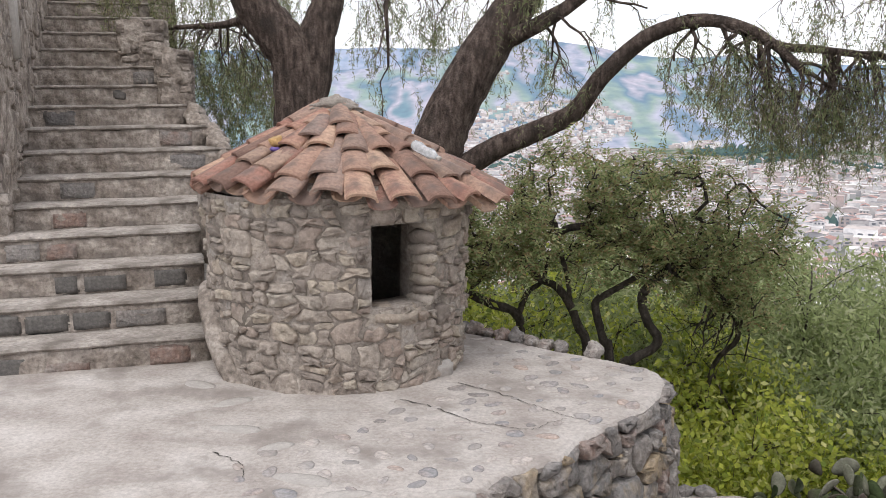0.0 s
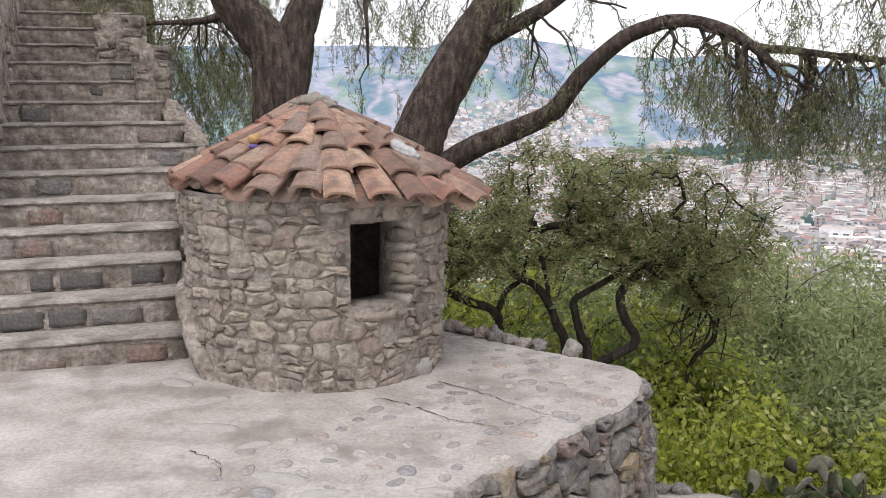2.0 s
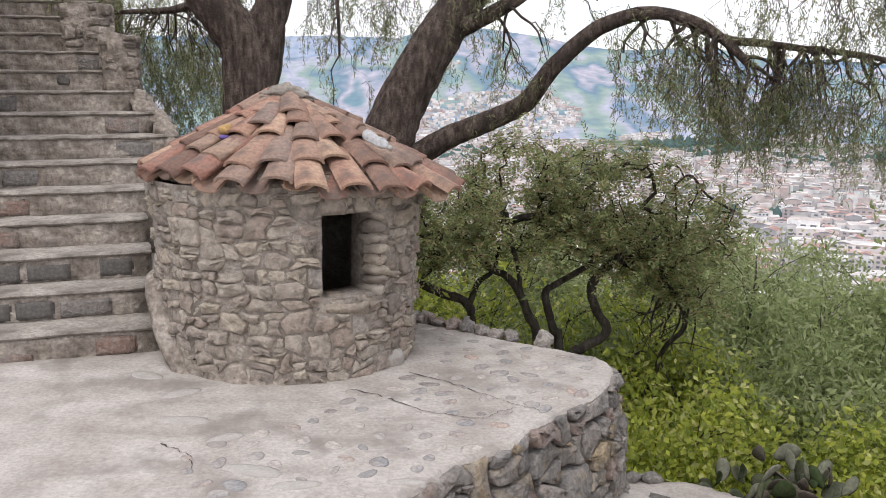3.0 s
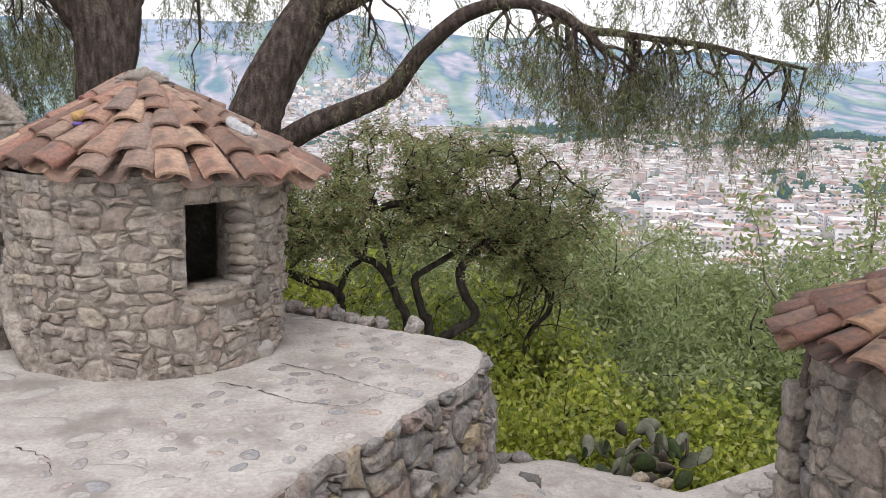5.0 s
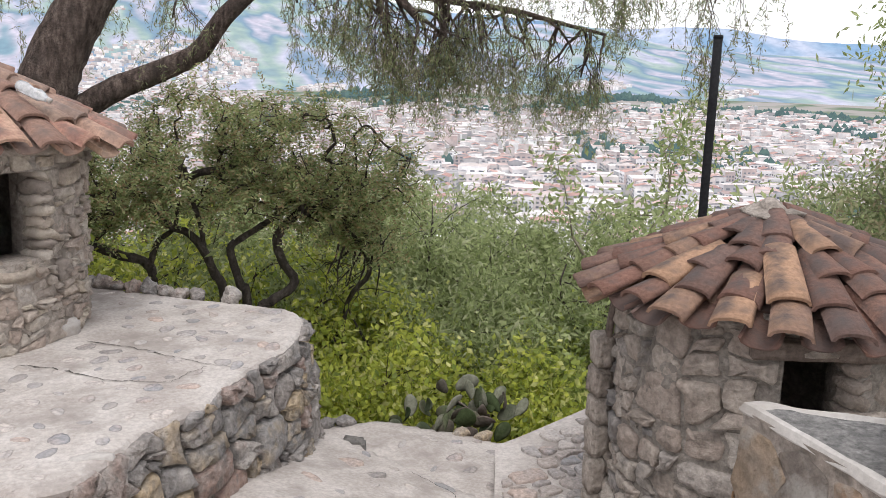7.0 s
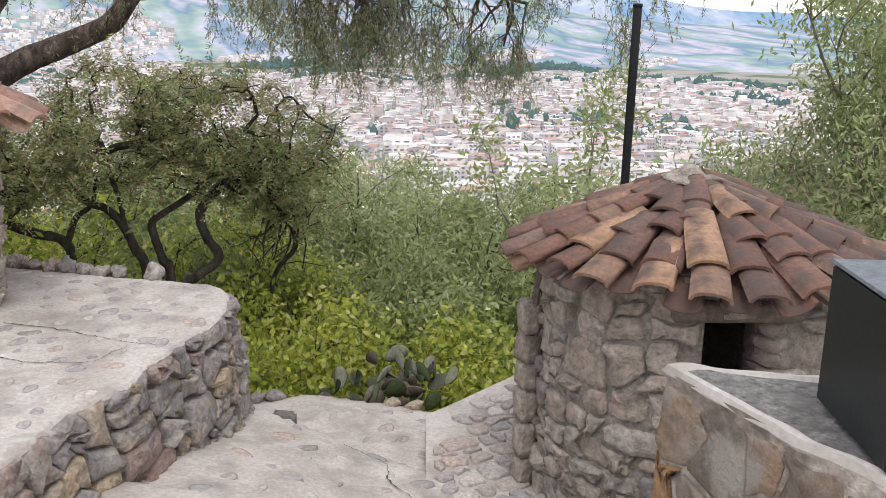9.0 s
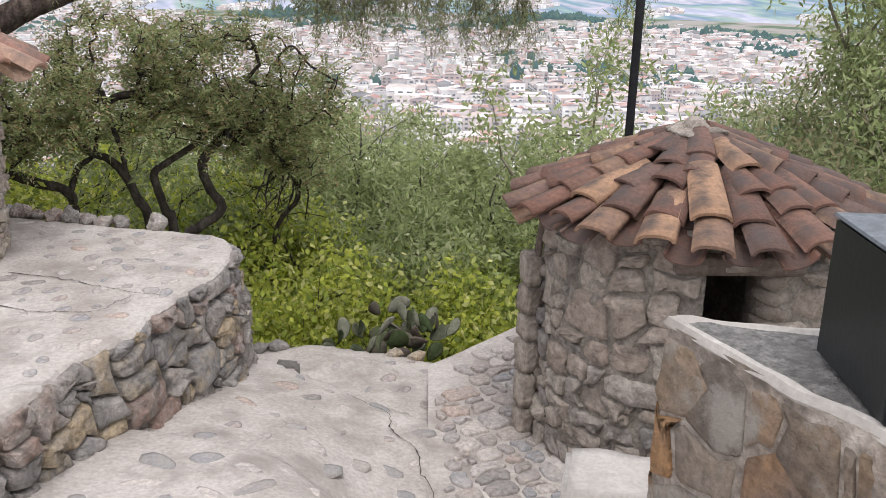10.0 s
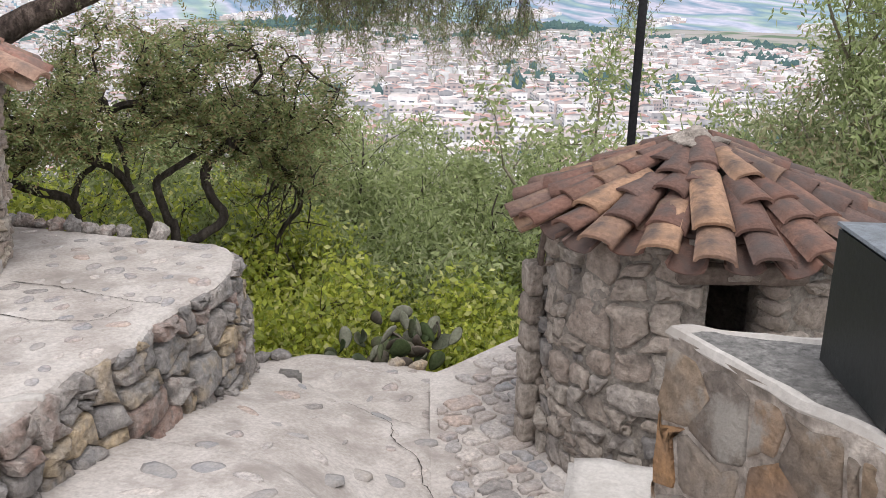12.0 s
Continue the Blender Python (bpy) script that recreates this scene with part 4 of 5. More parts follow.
for i in range(9):
    y = 1.45 + i * 0.155
    q = SM @ Vector((0.05 + 0.42 * max(0, 2.65 - y) + 0.015 * rrng.normal(), y, 0.171 * (y / 0.335) + 0.10))
    part("rock", boulder_mesh(rrng, 0.085, 0.125, 0.075, STEP, 3), rocks, m=pose(*q, 24, 0, 38 + rrng.uniform(-20, 20)))

# ---- litter on the bright roof ----
PLASTIC = material("clear_plastic", [(0.75, 0.78, 0.8), (0.85, 0.87, 0.88)], 9, 0.15, 0, 40, spec=0.5)
PLASTIC.node_tree.nodes["Principled BSDF"].inputs["Transmission Weight"].default_value = 0.6
bottle = thing("plastic_bottle", "crumpled clear plastic bottle lying on roof tiles", "bottle", at=(-0.08, 5.20, 1.345))
bm_v, bm_f = tube([(0, 0, 0), (0.01, 0, 0), (0.05, 0, 0.002), (0.09, 0, -0.002), (0.14, 0, 0.002), (0.17, 0, 0), (0.19, 0, 0)], [0.018, 0.028, 0.031, 0.026, 0.031, 0.018, 0.012], 12, 0.05)
part("body", mesh_of("body", bm_v, bm_f, PLASTIC), bottle, m=pose(0, 0, 0, 0, 22, -38))
part("cap", mesh_of("cap", *tube([(0.188, 0, 0), (0.205, 0, 0)], [0.014, 0.014], 12), PALE), bottle, m=pose(0, 0, 0, 0, 22, -38))


YELLOWBIT = material("faded_yellow_plastic", [(0.45, 0.27, 0.10), (0.55, 0.36, 0.16)], 9, 0.5, 0.1, 40)
PURPLEBIT = material("purple_wrapper", [(0.12, 0.08, 0.30), (0.2, 0.14, 0.4)], 9, 0.4, 0.1, 40)
cup = thing("plastic_cup", "faded yellow plastic cup lying on roof tiles", "cup", at=(-0.84, 5.23, 1.345))
part("body", mesh_of("body", *tube([(0, 0, 0), (0, 0, 0.045)], [0.032, 0.04], 14), YELLOWBIT), cup, m=pose(0, 0, 0, 12, -14, 0))
part("wrapper", block_mesh("wrapper", 0.05, 0.03, 0.02, PURPLEBIT, 0.005, 0.012, 2, 2), cup, m=pose(-0.005, -0.055, -0.03, 10, 5, 20))

# ---- ground, far plain, hills and the town ----
def rough(x, y, s, o=0.0):
    return noise.noise((x * s, y * s, o))


def ground_z(x, y):
    r = math.hypot(x, y)
    if r < 6.4:
        z = -1.35
    else:
        z = -1.35 - 0.40 * (r - 6.4) if r < 40 else -14.8 - 0.45 * (r - 40)
    z = max(z, -112.0)
    if r > 6.4:
        z += min(1, (r - 6.4) / 20) * 1.2 * rough(x, y, 0.05) * (1 if z > -111 else 0)
    return z


def valley_soil():
    """Hillside soil near by; on the plain, pale streets and yards."""
    n, l = SOIL.node_tree.nodes, SOIL.node_tree.links
    b = n["Principled BSDF"]
    near = b.inputs["Base Color"].links[0].from_socket
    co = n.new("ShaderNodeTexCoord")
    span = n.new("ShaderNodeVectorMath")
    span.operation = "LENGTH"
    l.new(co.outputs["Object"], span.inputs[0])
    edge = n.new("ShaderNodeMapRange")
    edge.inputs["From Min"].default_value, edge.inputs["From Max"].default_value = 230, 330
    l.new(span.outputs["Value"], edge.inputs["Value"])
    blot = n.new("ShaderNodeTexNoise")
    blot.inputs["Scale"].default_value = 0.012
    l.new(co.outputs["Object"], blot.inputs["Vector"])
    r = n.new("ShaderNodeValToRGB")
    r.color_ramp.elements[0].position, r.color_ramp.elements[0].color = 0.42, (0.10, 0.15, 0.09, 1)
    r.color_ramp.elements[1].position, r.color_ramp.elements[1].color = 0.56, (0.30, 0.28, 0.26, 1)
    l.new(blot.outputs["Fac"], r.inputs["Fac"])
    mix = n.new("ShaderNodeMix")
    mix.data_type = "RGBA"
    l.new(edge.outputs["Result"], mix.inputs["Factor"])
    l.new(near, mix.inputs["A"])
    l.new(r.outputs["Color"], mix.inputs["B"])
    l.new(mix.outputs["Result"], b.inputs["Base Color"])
    return SOIL


def build_ground():
    rs = [0.3, 1, 2, 3, 4, 5, 6, 6.5, 7, 8, 9.5, 11, 13, 15, 18, 22, 27, 34, 42, 55, 75, 100, 140, 200, 260, 300, 500, 900, 1500, 2300, 3300, 4800]
    n = 180
    v = [(0, 0, -1.35)]
    for r in rs:
        for k in range(n):
            a = 2 * math.pi * k / n
            x, y = r * math.sin(a), r * math.cos(a)
            v.append((x, y, ground_z(x, y)))
    f = [(0, 1 + k, 1 + (k + 1) % n) for k in range(n)]
    for i in range(len(rs) - 1):
        for k in range(n):
            j = (k + 1) % n
            f.append((1 + i * n + k, 1 + (i + 1) * n + k, 1 + (i + 1) * n + j, 1 + i * n + j))
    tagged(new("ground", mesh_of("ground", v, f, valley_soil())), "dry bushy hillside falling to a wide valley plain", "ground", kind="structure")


def ridge_point(dist, deep, height, seed, az, t, foot=-112.0):
    a, r = radians(az), dist + deep * t
    crest = EYE[2] + math.tan(radians(height(az))) * (dist + deep)
    x, y = r * math.sin(a), r * math.cos(a)
    return x, y, foot + (crest - foot) * (t ** 1.15) * (1 + 0.34 * (1 - t) * noise.fractal((x * 0.0026, y * 0.0026, seed), 1.0, 2.1, 4))


def ridge(name, label, dist, deep, az0, az1, height, mat, seed, foot=-112.0):
    """A range of hills: height(az) gives its crest in degrees over eye level."""
    v, f = [], []
    cols, rows = 240, 22
    for i in range(cols + 1):
        az = az0 + (az1 - az0) * i / cols
        a = radians(az)
        crest = EYE[2] + math.tan(radians(height(az))) * (dist + deep)
        for k in range(rows + 1):
            t = k / rows
            r = dist + deep * t
            x, y = r * math.sin(a), r * math.cos(a)
            z = foot + (crest - foot) * (t ** 1.15) * (1 + 0.34 * (1 - t) * noise.fractal((x * 0.0026, y * 0.0026, seed), 1.0, 2.1, 4))
            if k == 0:
                z = foot - 3
            v.append((x, y, z))
    n = rows + 1
    for i in range(cols):
        for k in range(rows):
            f.append((i * n + k, (i + 1) * n + k, (i + 1) * n + k + 1, i * n + k + 1))
    tagged(new(name, mesh_of(name, v, f, mat)), label, "hills", kind="structure")


# Haze is painted into both ranges: bluish base colours and an even blue emission.
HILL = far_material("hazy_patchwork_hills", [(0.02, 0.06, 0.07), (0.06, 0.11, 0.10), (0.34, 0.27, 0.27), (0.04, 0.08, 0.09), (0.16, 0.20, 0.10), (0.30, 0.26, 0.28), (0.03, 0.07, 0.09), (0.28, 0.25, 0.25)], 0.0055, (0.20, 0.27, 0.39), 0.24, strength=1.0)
FARHILL = far_material("hazy_blue_hills", [(0.04, 0.08, 0.12), (0.10, 0.14, 0.16), (0.30, 0.27, 0.26), (0.06, 0.11, 0.14)], 0.004, (0.16, 0.27, 0.46), 0.28, strength=1.0)
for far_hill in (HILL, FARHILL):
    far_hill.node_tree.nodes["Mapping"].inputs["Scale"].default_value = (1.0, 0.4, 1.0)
HILL_NEAR, HILL_DEEP = 1950, 900
build_ground()


def hill_crest(a):
    return 2.4 + 0.5 * math.sin(a * 0.21) + 0.9 * noise.noise((a * 0.11, 0, 0)) - 3.0 * max(0, min(1, (a - 20) / 16))


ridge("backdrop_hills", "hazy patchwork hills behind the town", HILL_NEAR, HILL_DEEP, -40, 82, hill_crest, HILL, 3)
ridge("backdrop_far_hills", "distant mountain range with blue haze in its colour", 3900, 380, -40, 82, lambda a: 2.7 - 0.055 * max(0, a) + 0.5 * noise.noise((a * 0.14, 4, 0)) + 0.12 * noise.noise((a * 0.9, 1, 0)), FARHILL, 8)


def build_town():
    """The town on the plain: many small flat-roofed houses, joined."""
    rng = np.random.default_rng(12)
    wall_q, roof_q, win_q = [], [], []
    street = radians(24)
    cs, sn = math.cos(street), math.sin(street)
    for gx in np.arange(-900, 2100, 13.0):
        for gy in np.arange(150, 2500, 13.0):
            if int(gx // 13) % 9 == 0 or rng.random() < 0.10:
                continue
            jx, jy = gx + rng.uniform(-5, 5) + 30 * noise.noise((gx * 0.005, gy * 0.005, 0)), gy + rng.uniform(-5, 5)
            x, y = jx * cs + jy * sn, -jx * sn + jy * cs
            r, az = math.hypot(x, y), math.degrees(math.atan2(x, y))
            if r < 480 or az < -12 or az > 70:
                continue
            far = 1480 + 260 * noise.noise((az * 0.09, 0, 0)) + 300 * max(0, min(1, (22 - az) / 14))
            if r > far + rng.uniform(-120, 160):
                continue
            w, d = rng.uniform(3.6, 9.0), rng.uniform(3.6, 7.0)
            if r < 760 and rng.random() < 0.25:
                w, d = w * 1.7, d * 1.4
            h = rng.choice([3.2, 6, 6, 8.5, 9, 11]) * rng.uniform(0.9, 1.1)
            t = street + 0.5 * noise.noise((x * 0.004, y * 0.004, 2)) + rng.normal(0, 0.06)
            c, s = math.cos(t), math.sin(t)
            q = [(x + c * a * w + s * b * d, y - s * a * w + c * b * d) for a, b in ((-1, -1), (1, -1), (1, 1), (-1, 1))]
            z0, z1 = -114.0, -112 + h
            for i in range(4):
                a, b = q[i], q[(i + 1) % 4]
                wall_q += [(*a, z0), (*b, z0), (*b, z1), (*a, z1)]
                mx, my = (a[0] + b[0]) / 2, (a[1] + b[1]) / 2
                nx, ny = b[1] - a[1], a[0] - b[0]
                if r < 900 and nx * mx + ny * my < 0:
                    ln = math.hypot(nx, ny)
                    ox, oy = nx / ln * 0.15, ny / ln * 0.15
                    for fl in range(max(1, int(h / 3))):
                        for k in range(3):
                            t0, t1 = 0.12 + k * 0.3, 0.28 + k * 0.3
                            zz = -111 + fl * 3.0
                            p0 = (a[0] + (b[0] - a[0]) * t0 + ox, a[1] + (b[1] - a[1]) * t0 + oy)
                            p1 = (a[0] + (b[0] - a[0]) * t1 + ox, a[1] + (b[1] - a[1]) * t1 + oy)
                            win_q += [(*p0, zz), (*p1, zz), (*p1, zz + 1.4), (*p0, zz + 1.4)]
            if rng.random() < 0.4:
                e, g = ((q[0][0] + q[1][0]) / 2, (q[0][1] + q[1][1]) / 2), ((q[2][0] + q[3][0]) / 2, (q[2][1] + q[3][1]) / 2)
                zr = z1 + 1.6
                roof_q += [(*q[1], z1), (*q[2], z1), (*g, zr), (*e, zr), (*q[3], z1), (*q[0], z1), (*e, zr), (*g, zr)]
            else:
                wall_q += [(*q[0], z1), (*q[1], z1), (*q[2], z1), (*q[3], z1)]
    # the quarter that climbs the far hillside
    for k in range(7500):
        az, t = rng.uniform(-3, 50), rng.random() ** 1.2 * 0.6
        quarter = 0.95 * max(0, 1 - ((az - 7) / 6) ** 2 - ((t - 0.24) / 0.26) ** 2)
        if noise.noise((az * 0.22, t * 4, 3)) + quarter < 0.20 + 0.3 * t:
            continue
        x, y, z = ridge_point(HILL_NEAR, HILL_DEEP, hill_crest, 3, az, t)
        w, d, h = rng.uniform(3.5, 8), rng.uniform(4, 7), rng.uniform(3, 7)
        q = [(x - w, y - d), (x + w, y - d), (x + w, y + d), (x - w, y + d)]
        for i in range(4):
            a, b = q[i], q[(i + 1) % 4]
            wall_q += [(*a, z - 12), (*b, z - 12), (*b, z + h), (*a, z + h)]
        wall_q += [(*p, z + h) for p in q]
    # Emission on walls, roofs and windows paints the haze; no house is lit.
    HOUSE = far_material("hazy_town_walls", [(0.45, 0.41, 0.39), (0.66, 0.64, 0.62), (0.34, 0.24, 0.20), (0.78, 0.76, 0.74), (0.28, 0.18, 0.15), (0.50, 0.45, 0.41), (0.18, 0.165, 0.16), (0.68, 0.65, 0.62), (0.36, 0.24, 0.20)], 0.02, (0.17, 0.18, 0.21), pick="island")
    ROOF = far_material("hazy_town_roofs", [(0.32, 0.17, 0.13), (0.42, 0.25, 0.20), (0.50, 0.42, 0.38), (0.60, 0.56, 0.53)], 0.02, (0.10, 0.11, 0.14), pick="island")
    WIN = far_material("hazy_town_windows", [(0.10, 0.10, 0.11), (0.2, 0.2, 0.21)], 0.02, (0.06, 0.07, 0.09), pick="island")
    town = thing("town", "wide hazy town of white and brick houses on the plain", "town", kind="stuff")
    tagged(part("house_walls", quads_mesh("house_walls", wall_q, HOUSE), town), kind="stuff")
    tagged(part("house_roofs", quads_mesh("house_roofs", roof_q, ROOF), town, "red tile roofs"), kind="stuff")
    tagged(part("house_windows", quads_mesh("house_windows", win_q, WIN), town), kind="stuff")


build_town()


def build_far_woods():
    """Dark tree belts across the plain and between the houses, joined."""
    rng = np.random.default_rng(90)
    q = []
    for k in range(7000):
        az, r = rng.uniform(-10, 68), 520 + 1480 * rng.random() ** 0.6
        x, y = r * math.sin(radians(az)), r * math.cos(radians(az))
        thick = noise.noise((x * 0.006, y * 0.006, 7))
        if r > 1720 + 380 * noise.noise((az * 0.13, 2, 5)) + rng.normal(0, 40):
            continue
        if r < 1450 and thick < 0.27 or r >= 1450 and thick < 0.02:
            continue
        h, w = rng.uniform(6, 14), rng.uniform(4, 9)
        for i in range(3):
            a = rng.uniform(0, 6.28)
            cx, cy = x + rng.normal(0, w / 2), y + rng.normal(0, w / 2)
            ring_q = [(cx + w * rng.uniform(0.6, 1.1) * math.cos(a + j * 1.257), cy + w * rng.uniform(0.6, 1.1) * math.sin(a + j * 1.257), -112 + h * rng.uniform(0.3, 0.6)) for j in range(5)]
            tip = (cx + rng.normal(0, 1), cy + rng.normal(0, 1), -112 + h * rng.uniform(0.85, 1.1))
            low = [(p[0], p[1], -113) for p in ring_q]
            for j in range(5):
                n = (j + 1) % 5
                q += [ring_q[j], ring_q[n], tip, tip]
                q += [low[j], low[n], ring_q[n], ring_q[j]]
    # The bluish emission stands in for haze in front of the trees.
    WOOD = far_material("hazy_dark_trees", [(0.035, 0.065, 0.05), (0.055, 0.09, 0.06), (0.08, 0.11, 0.07)], 0.02, (0.05, 0.08, 0.11), pick="noise")
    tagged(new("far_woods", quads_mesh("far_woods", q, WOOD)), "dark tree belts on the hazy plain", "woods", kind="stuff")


build_far_woods()


# ---- plants ----
def leaves(points, length, width, rng, droop=0.0, spread=1.0):
    """A diamond leaf at each point, as corners; droop pulls the tips down."""
    P = np.asarray(points, float)
    n = len(P)
    d = rng.normal(0, 1, (n, 3)) * spread
    d[:, 2] -= droop
    d /= np.linalg.norm(d, axis=1, keepdims=True) + 1e-9
    s = np.cross(d, rng.normal(0, 1, (n, 3)))
    s /= np.linalg.norm(s, axis=1, keepdims=True) + 1e-9
    L = (length * rng.uniform(0.6, 1.3, n))[:, None]
    W = (width * rng.uniform(0.7, 1.2, n))[:, None]
    return np.stack([P, P + d * L * 0.45 + s * W / 2, P + d * L, P + d * L * 0.45 - s * W / 2], 1).reshape(-1, 3)


def sprout(rng, start, way, length, radius, depth, pieces, tips, curl=0.35, sag=0.0, kids=(2, 4), segs=5, sides=5):
    """A branch that wanders and forks; it gathers tubes and the points where leaves sit."""
    p, d = np.array(start, float), np.array(way, float)
    d /= np.linalg.norm(d)
    pts = [p.copy()]
    for i in range(segs):
        d = d + rng.normal(0, curl / segs ** 0.5, 3) + (0, 0, -sag / segs)
        d /= np.linalg.norm(d)
        p = p + d * length / segs
        pts.append(p.copy())
    rad = [radius * (1 - 0.55 * i / segs) for i in range(segs + 1)]
    pieces.append(tube(pts, rad, sides))
    if depth == 0:
        tips.extend(pts[1:])
        return
    for k in range(int(rng.integers(kids[0], kids[1] + 1))):
        i = int(rng.integers(max(1, segs // 2), segs + 1))
        w = d + rng.normal(0, 0.75, 3)
        sprout(rng, pts[i], w, length * rng.uniform(0.55, 0.8), rad[i] * 0.68, depth - 1, pieces, tips, curl, sag, kids, segs, max(3, sides - 1))


def tree_thing(name, label, category, at, wood, bark, leaf_co, leaf_mat, extra=()):
    t = thing(name, label, category, at=at)
    off = np.array(at)
    part("trunk", mesh_of("trunk", [np.array(q) - off for q in wood[0]], wood[1], bark), t)
    part("crown", quads_mesh("crown", leaf_co - off, leaf_mat), t)
    return t


def strands(rng, tops, low, high, per, length=0.05, width=0.008, sway=0.3):
    """Hanging leafy strands: leaf corners and thin stems."""
    pts, stems = [], []
    for q in tops:
        n = rng.uniform(low, high)
        k = max(3, int(n / 0.09))
        p = np.array(q, float)
        d = rng.normal(0, sway, 3)
        line = [p.copy()]
        for i in range(k):
            d = d * 0.55 + rng.normal(0, sway, 3)
            p = p + np.array([d[0] * 0.12, d[1] * 0.12, -n / k])
            line.append(p.copy())
        stems.append(tube(line, [0.0022 * (1 - 0.5 * i / k) for i in range(k + 1)], 3))
        for a, b in zip(line, line[1:]):
            t = rng.random((per, 1))
            pts.append(a + (b - a) * t + rng.normal(0, 0.012, (per, 3)))
    return leaves(np.concatenate(pts), length, width, rng, droop=1.0, spread=0.9), stems


def build_pepper_tree():
    """The old pepper tree whose limbs arch over the terrace."""
    rng = np.random.default_rng(41)
    pieces, tops = [], []

    def limb(points, r0, r1, sides=14):
        line = smooth_line(points, 6)
        n = len(line)
        pieces.append(tube(line, [r0 + (r1 - r0) * (i / (n - 1)) ** 0.8 for i in range(n)], sides, 0.05, len(pieces)))
        return line

    limb([(-1.0, 8.0, -2.6), (-1.07, 7.93, 0.3), (-1.07, 7.93, 0.85), (-1.06, 7.93, 1.5), (-1.10, 7.92, 1.9), (-1.24, 7.90, 2.13), (-1.43, 7.87, 2.4), (-1.60, 7.8, 2.9)], 0.30, 0.15)
    limb([(-1.03, 7.93, 1.55), (-0.95, 7.94, 1.85), (-0.90, 7.95, 2.13), (-0.81, 7.96, 2.4), (-0.72, 7.96, 2.9)], 0.19, 0.12)
    trunk2 = limb([(-0.55, 7.9, -2.5), (-0.25, 7.7, 0.2), (0.02, 7.6, 1.0), (0.16, 7.6, 1.4), (0.39, 7.59, 1.83), (0.61, 7.58, 2.16), (0.79, 7.56, 2.44), (1.0, 7.5, 2.9)], 0.27, 0.14)
    arch = limb([(-0.1, 7.65, 0.7), (0.2, 7.6, 0.96), (0.57, 7.51, 1.19), (0.87, 7.42, 1.32), (1.15, 7.31, 1.47), (1.33, 7.21, 1.72), (1.60, 7.09, 1.99), (1.82, 6.97, 2.10), (2.03, 6.84, 2.13), (2.27, 6.69, 2.06), (2.43, 6.57, 1.94), (2.6, 6.45, 1.75)], 0.115, 0.028, 12)
    up = limb([(0.66, 7.5, 2.05), (0.9, 7.34, 2.16), (1.16, 7.31, 2.32), (1.5, 7.2, 2.6)], 0.075, 0.04)
    right = limb([(2.2, 6.75, 2.08), (2.52, 6.72, 1.94), (2.75, 6.64, 1.91), (3.06, 6.52, 1.86), (3.36, 6.37, 1.82), (3.65, 6.22, 1.74), (3.95, 6.05, 1.66)], 0.04, 0.012, 8)
    over = limb([(1.5, 7.2, 2.55), (2.2, 6.9, 2.7), (3.0, 6.4, 2.65), (3.9, 5.9, 2.5), (4.8, 5.4, 2.3)], 0.05, 0.02, 8)
    left = limb([(-1.2, 7.95, 2.1), (-1.6, 8.7, 2.3), (-2.0, 9.3, 2.3), (-2.6, 9.6, 2.3)], 0.07, 0.02, 8)
    back = limb([(-0.8, 7.96, 2.4), (-0.4, 8.2, 2.7), (0.2, 8.6, 2.75), (0.9, 8.9, 2.7)], 0.06, 0.02, 8)
    # twisting twigs that hang from the limbs
    tips = []

    def twigs(line, count, length, way, radius=0.012, sag=0.8, depth=2):
        for k in range(count):
            p = line[int(rng.integers(len(line) // 3, len(line)))]
            w = np.array(way) + rng.normal(0, 0.5, 3)
            sprout(rng, p, w, length * rng.uniform(0.6, 1.2), radius, depth, pieces, tips, 0.55, sag, (2, 3), 5, 4)

    twigs(arch[34:], 20, 0.42, (0.25, 0, -0.5), 0.017)
    twigs(right, 30, 0.42, (0.1, 0, -0.6), 0.014)
    twigs(over, 26, 0.50, (0.1, 0, -0.6), 0.016)
    twigs(up, 6, 0.5, (0.2, 0, 0.2), 0.014)
    twigs(left, 16, 0.5, (-0.2, 0, -0.6), 0.012)
    twigs(back, 14, 0.5, (0.1, 0, -0.7), 0.012)
    # the dark forked twig beside the bright roof
    sprout(rng, (-0.30, 7.9, 2.45), (0.05, 0, -1), 0.62, 0.022, 4, pieces, [], 0.6, 0.25, (2, 3), 6, 5)
    tips = np.array(tips)
    co, stems = strands(rng, tips[rng.random(len(tips)) < 0.35], 0.15, 0.5, 13, 0.042, 0.0075)
    pieces += stems
    # foliage mass to the left, by the stairs
    cl = np.array([(rng.uniform(-3.4, -1.25), rng.uniform(9.4, 10.8), rng.uniform(0.6, 3.3)) for _ in range(980)])
    co2, stems2 = strands(rng, cl, 0.25, 0.6, 15, 0.045, 0.009)
    cr = np.array([(rng.uniform(-1.0, 1.2), rng.uniform(8.6, 9.6), rng.uniform(1.5, 3.0)) for _ in range(60)])
    co3, stems3 = strands(rng, cr, 0.2, 0.5, 12, 0.045, 0.009)
    pieces += stems2 + stems3
    tree_thing("pepper_tree", "old pepper tree with thick brown limbs and drooping leaves", "tree", (-0.8, 7.9, -2.5), join(pieces), BARK, np.concatenate([co, co2, co3]), PEPPER)


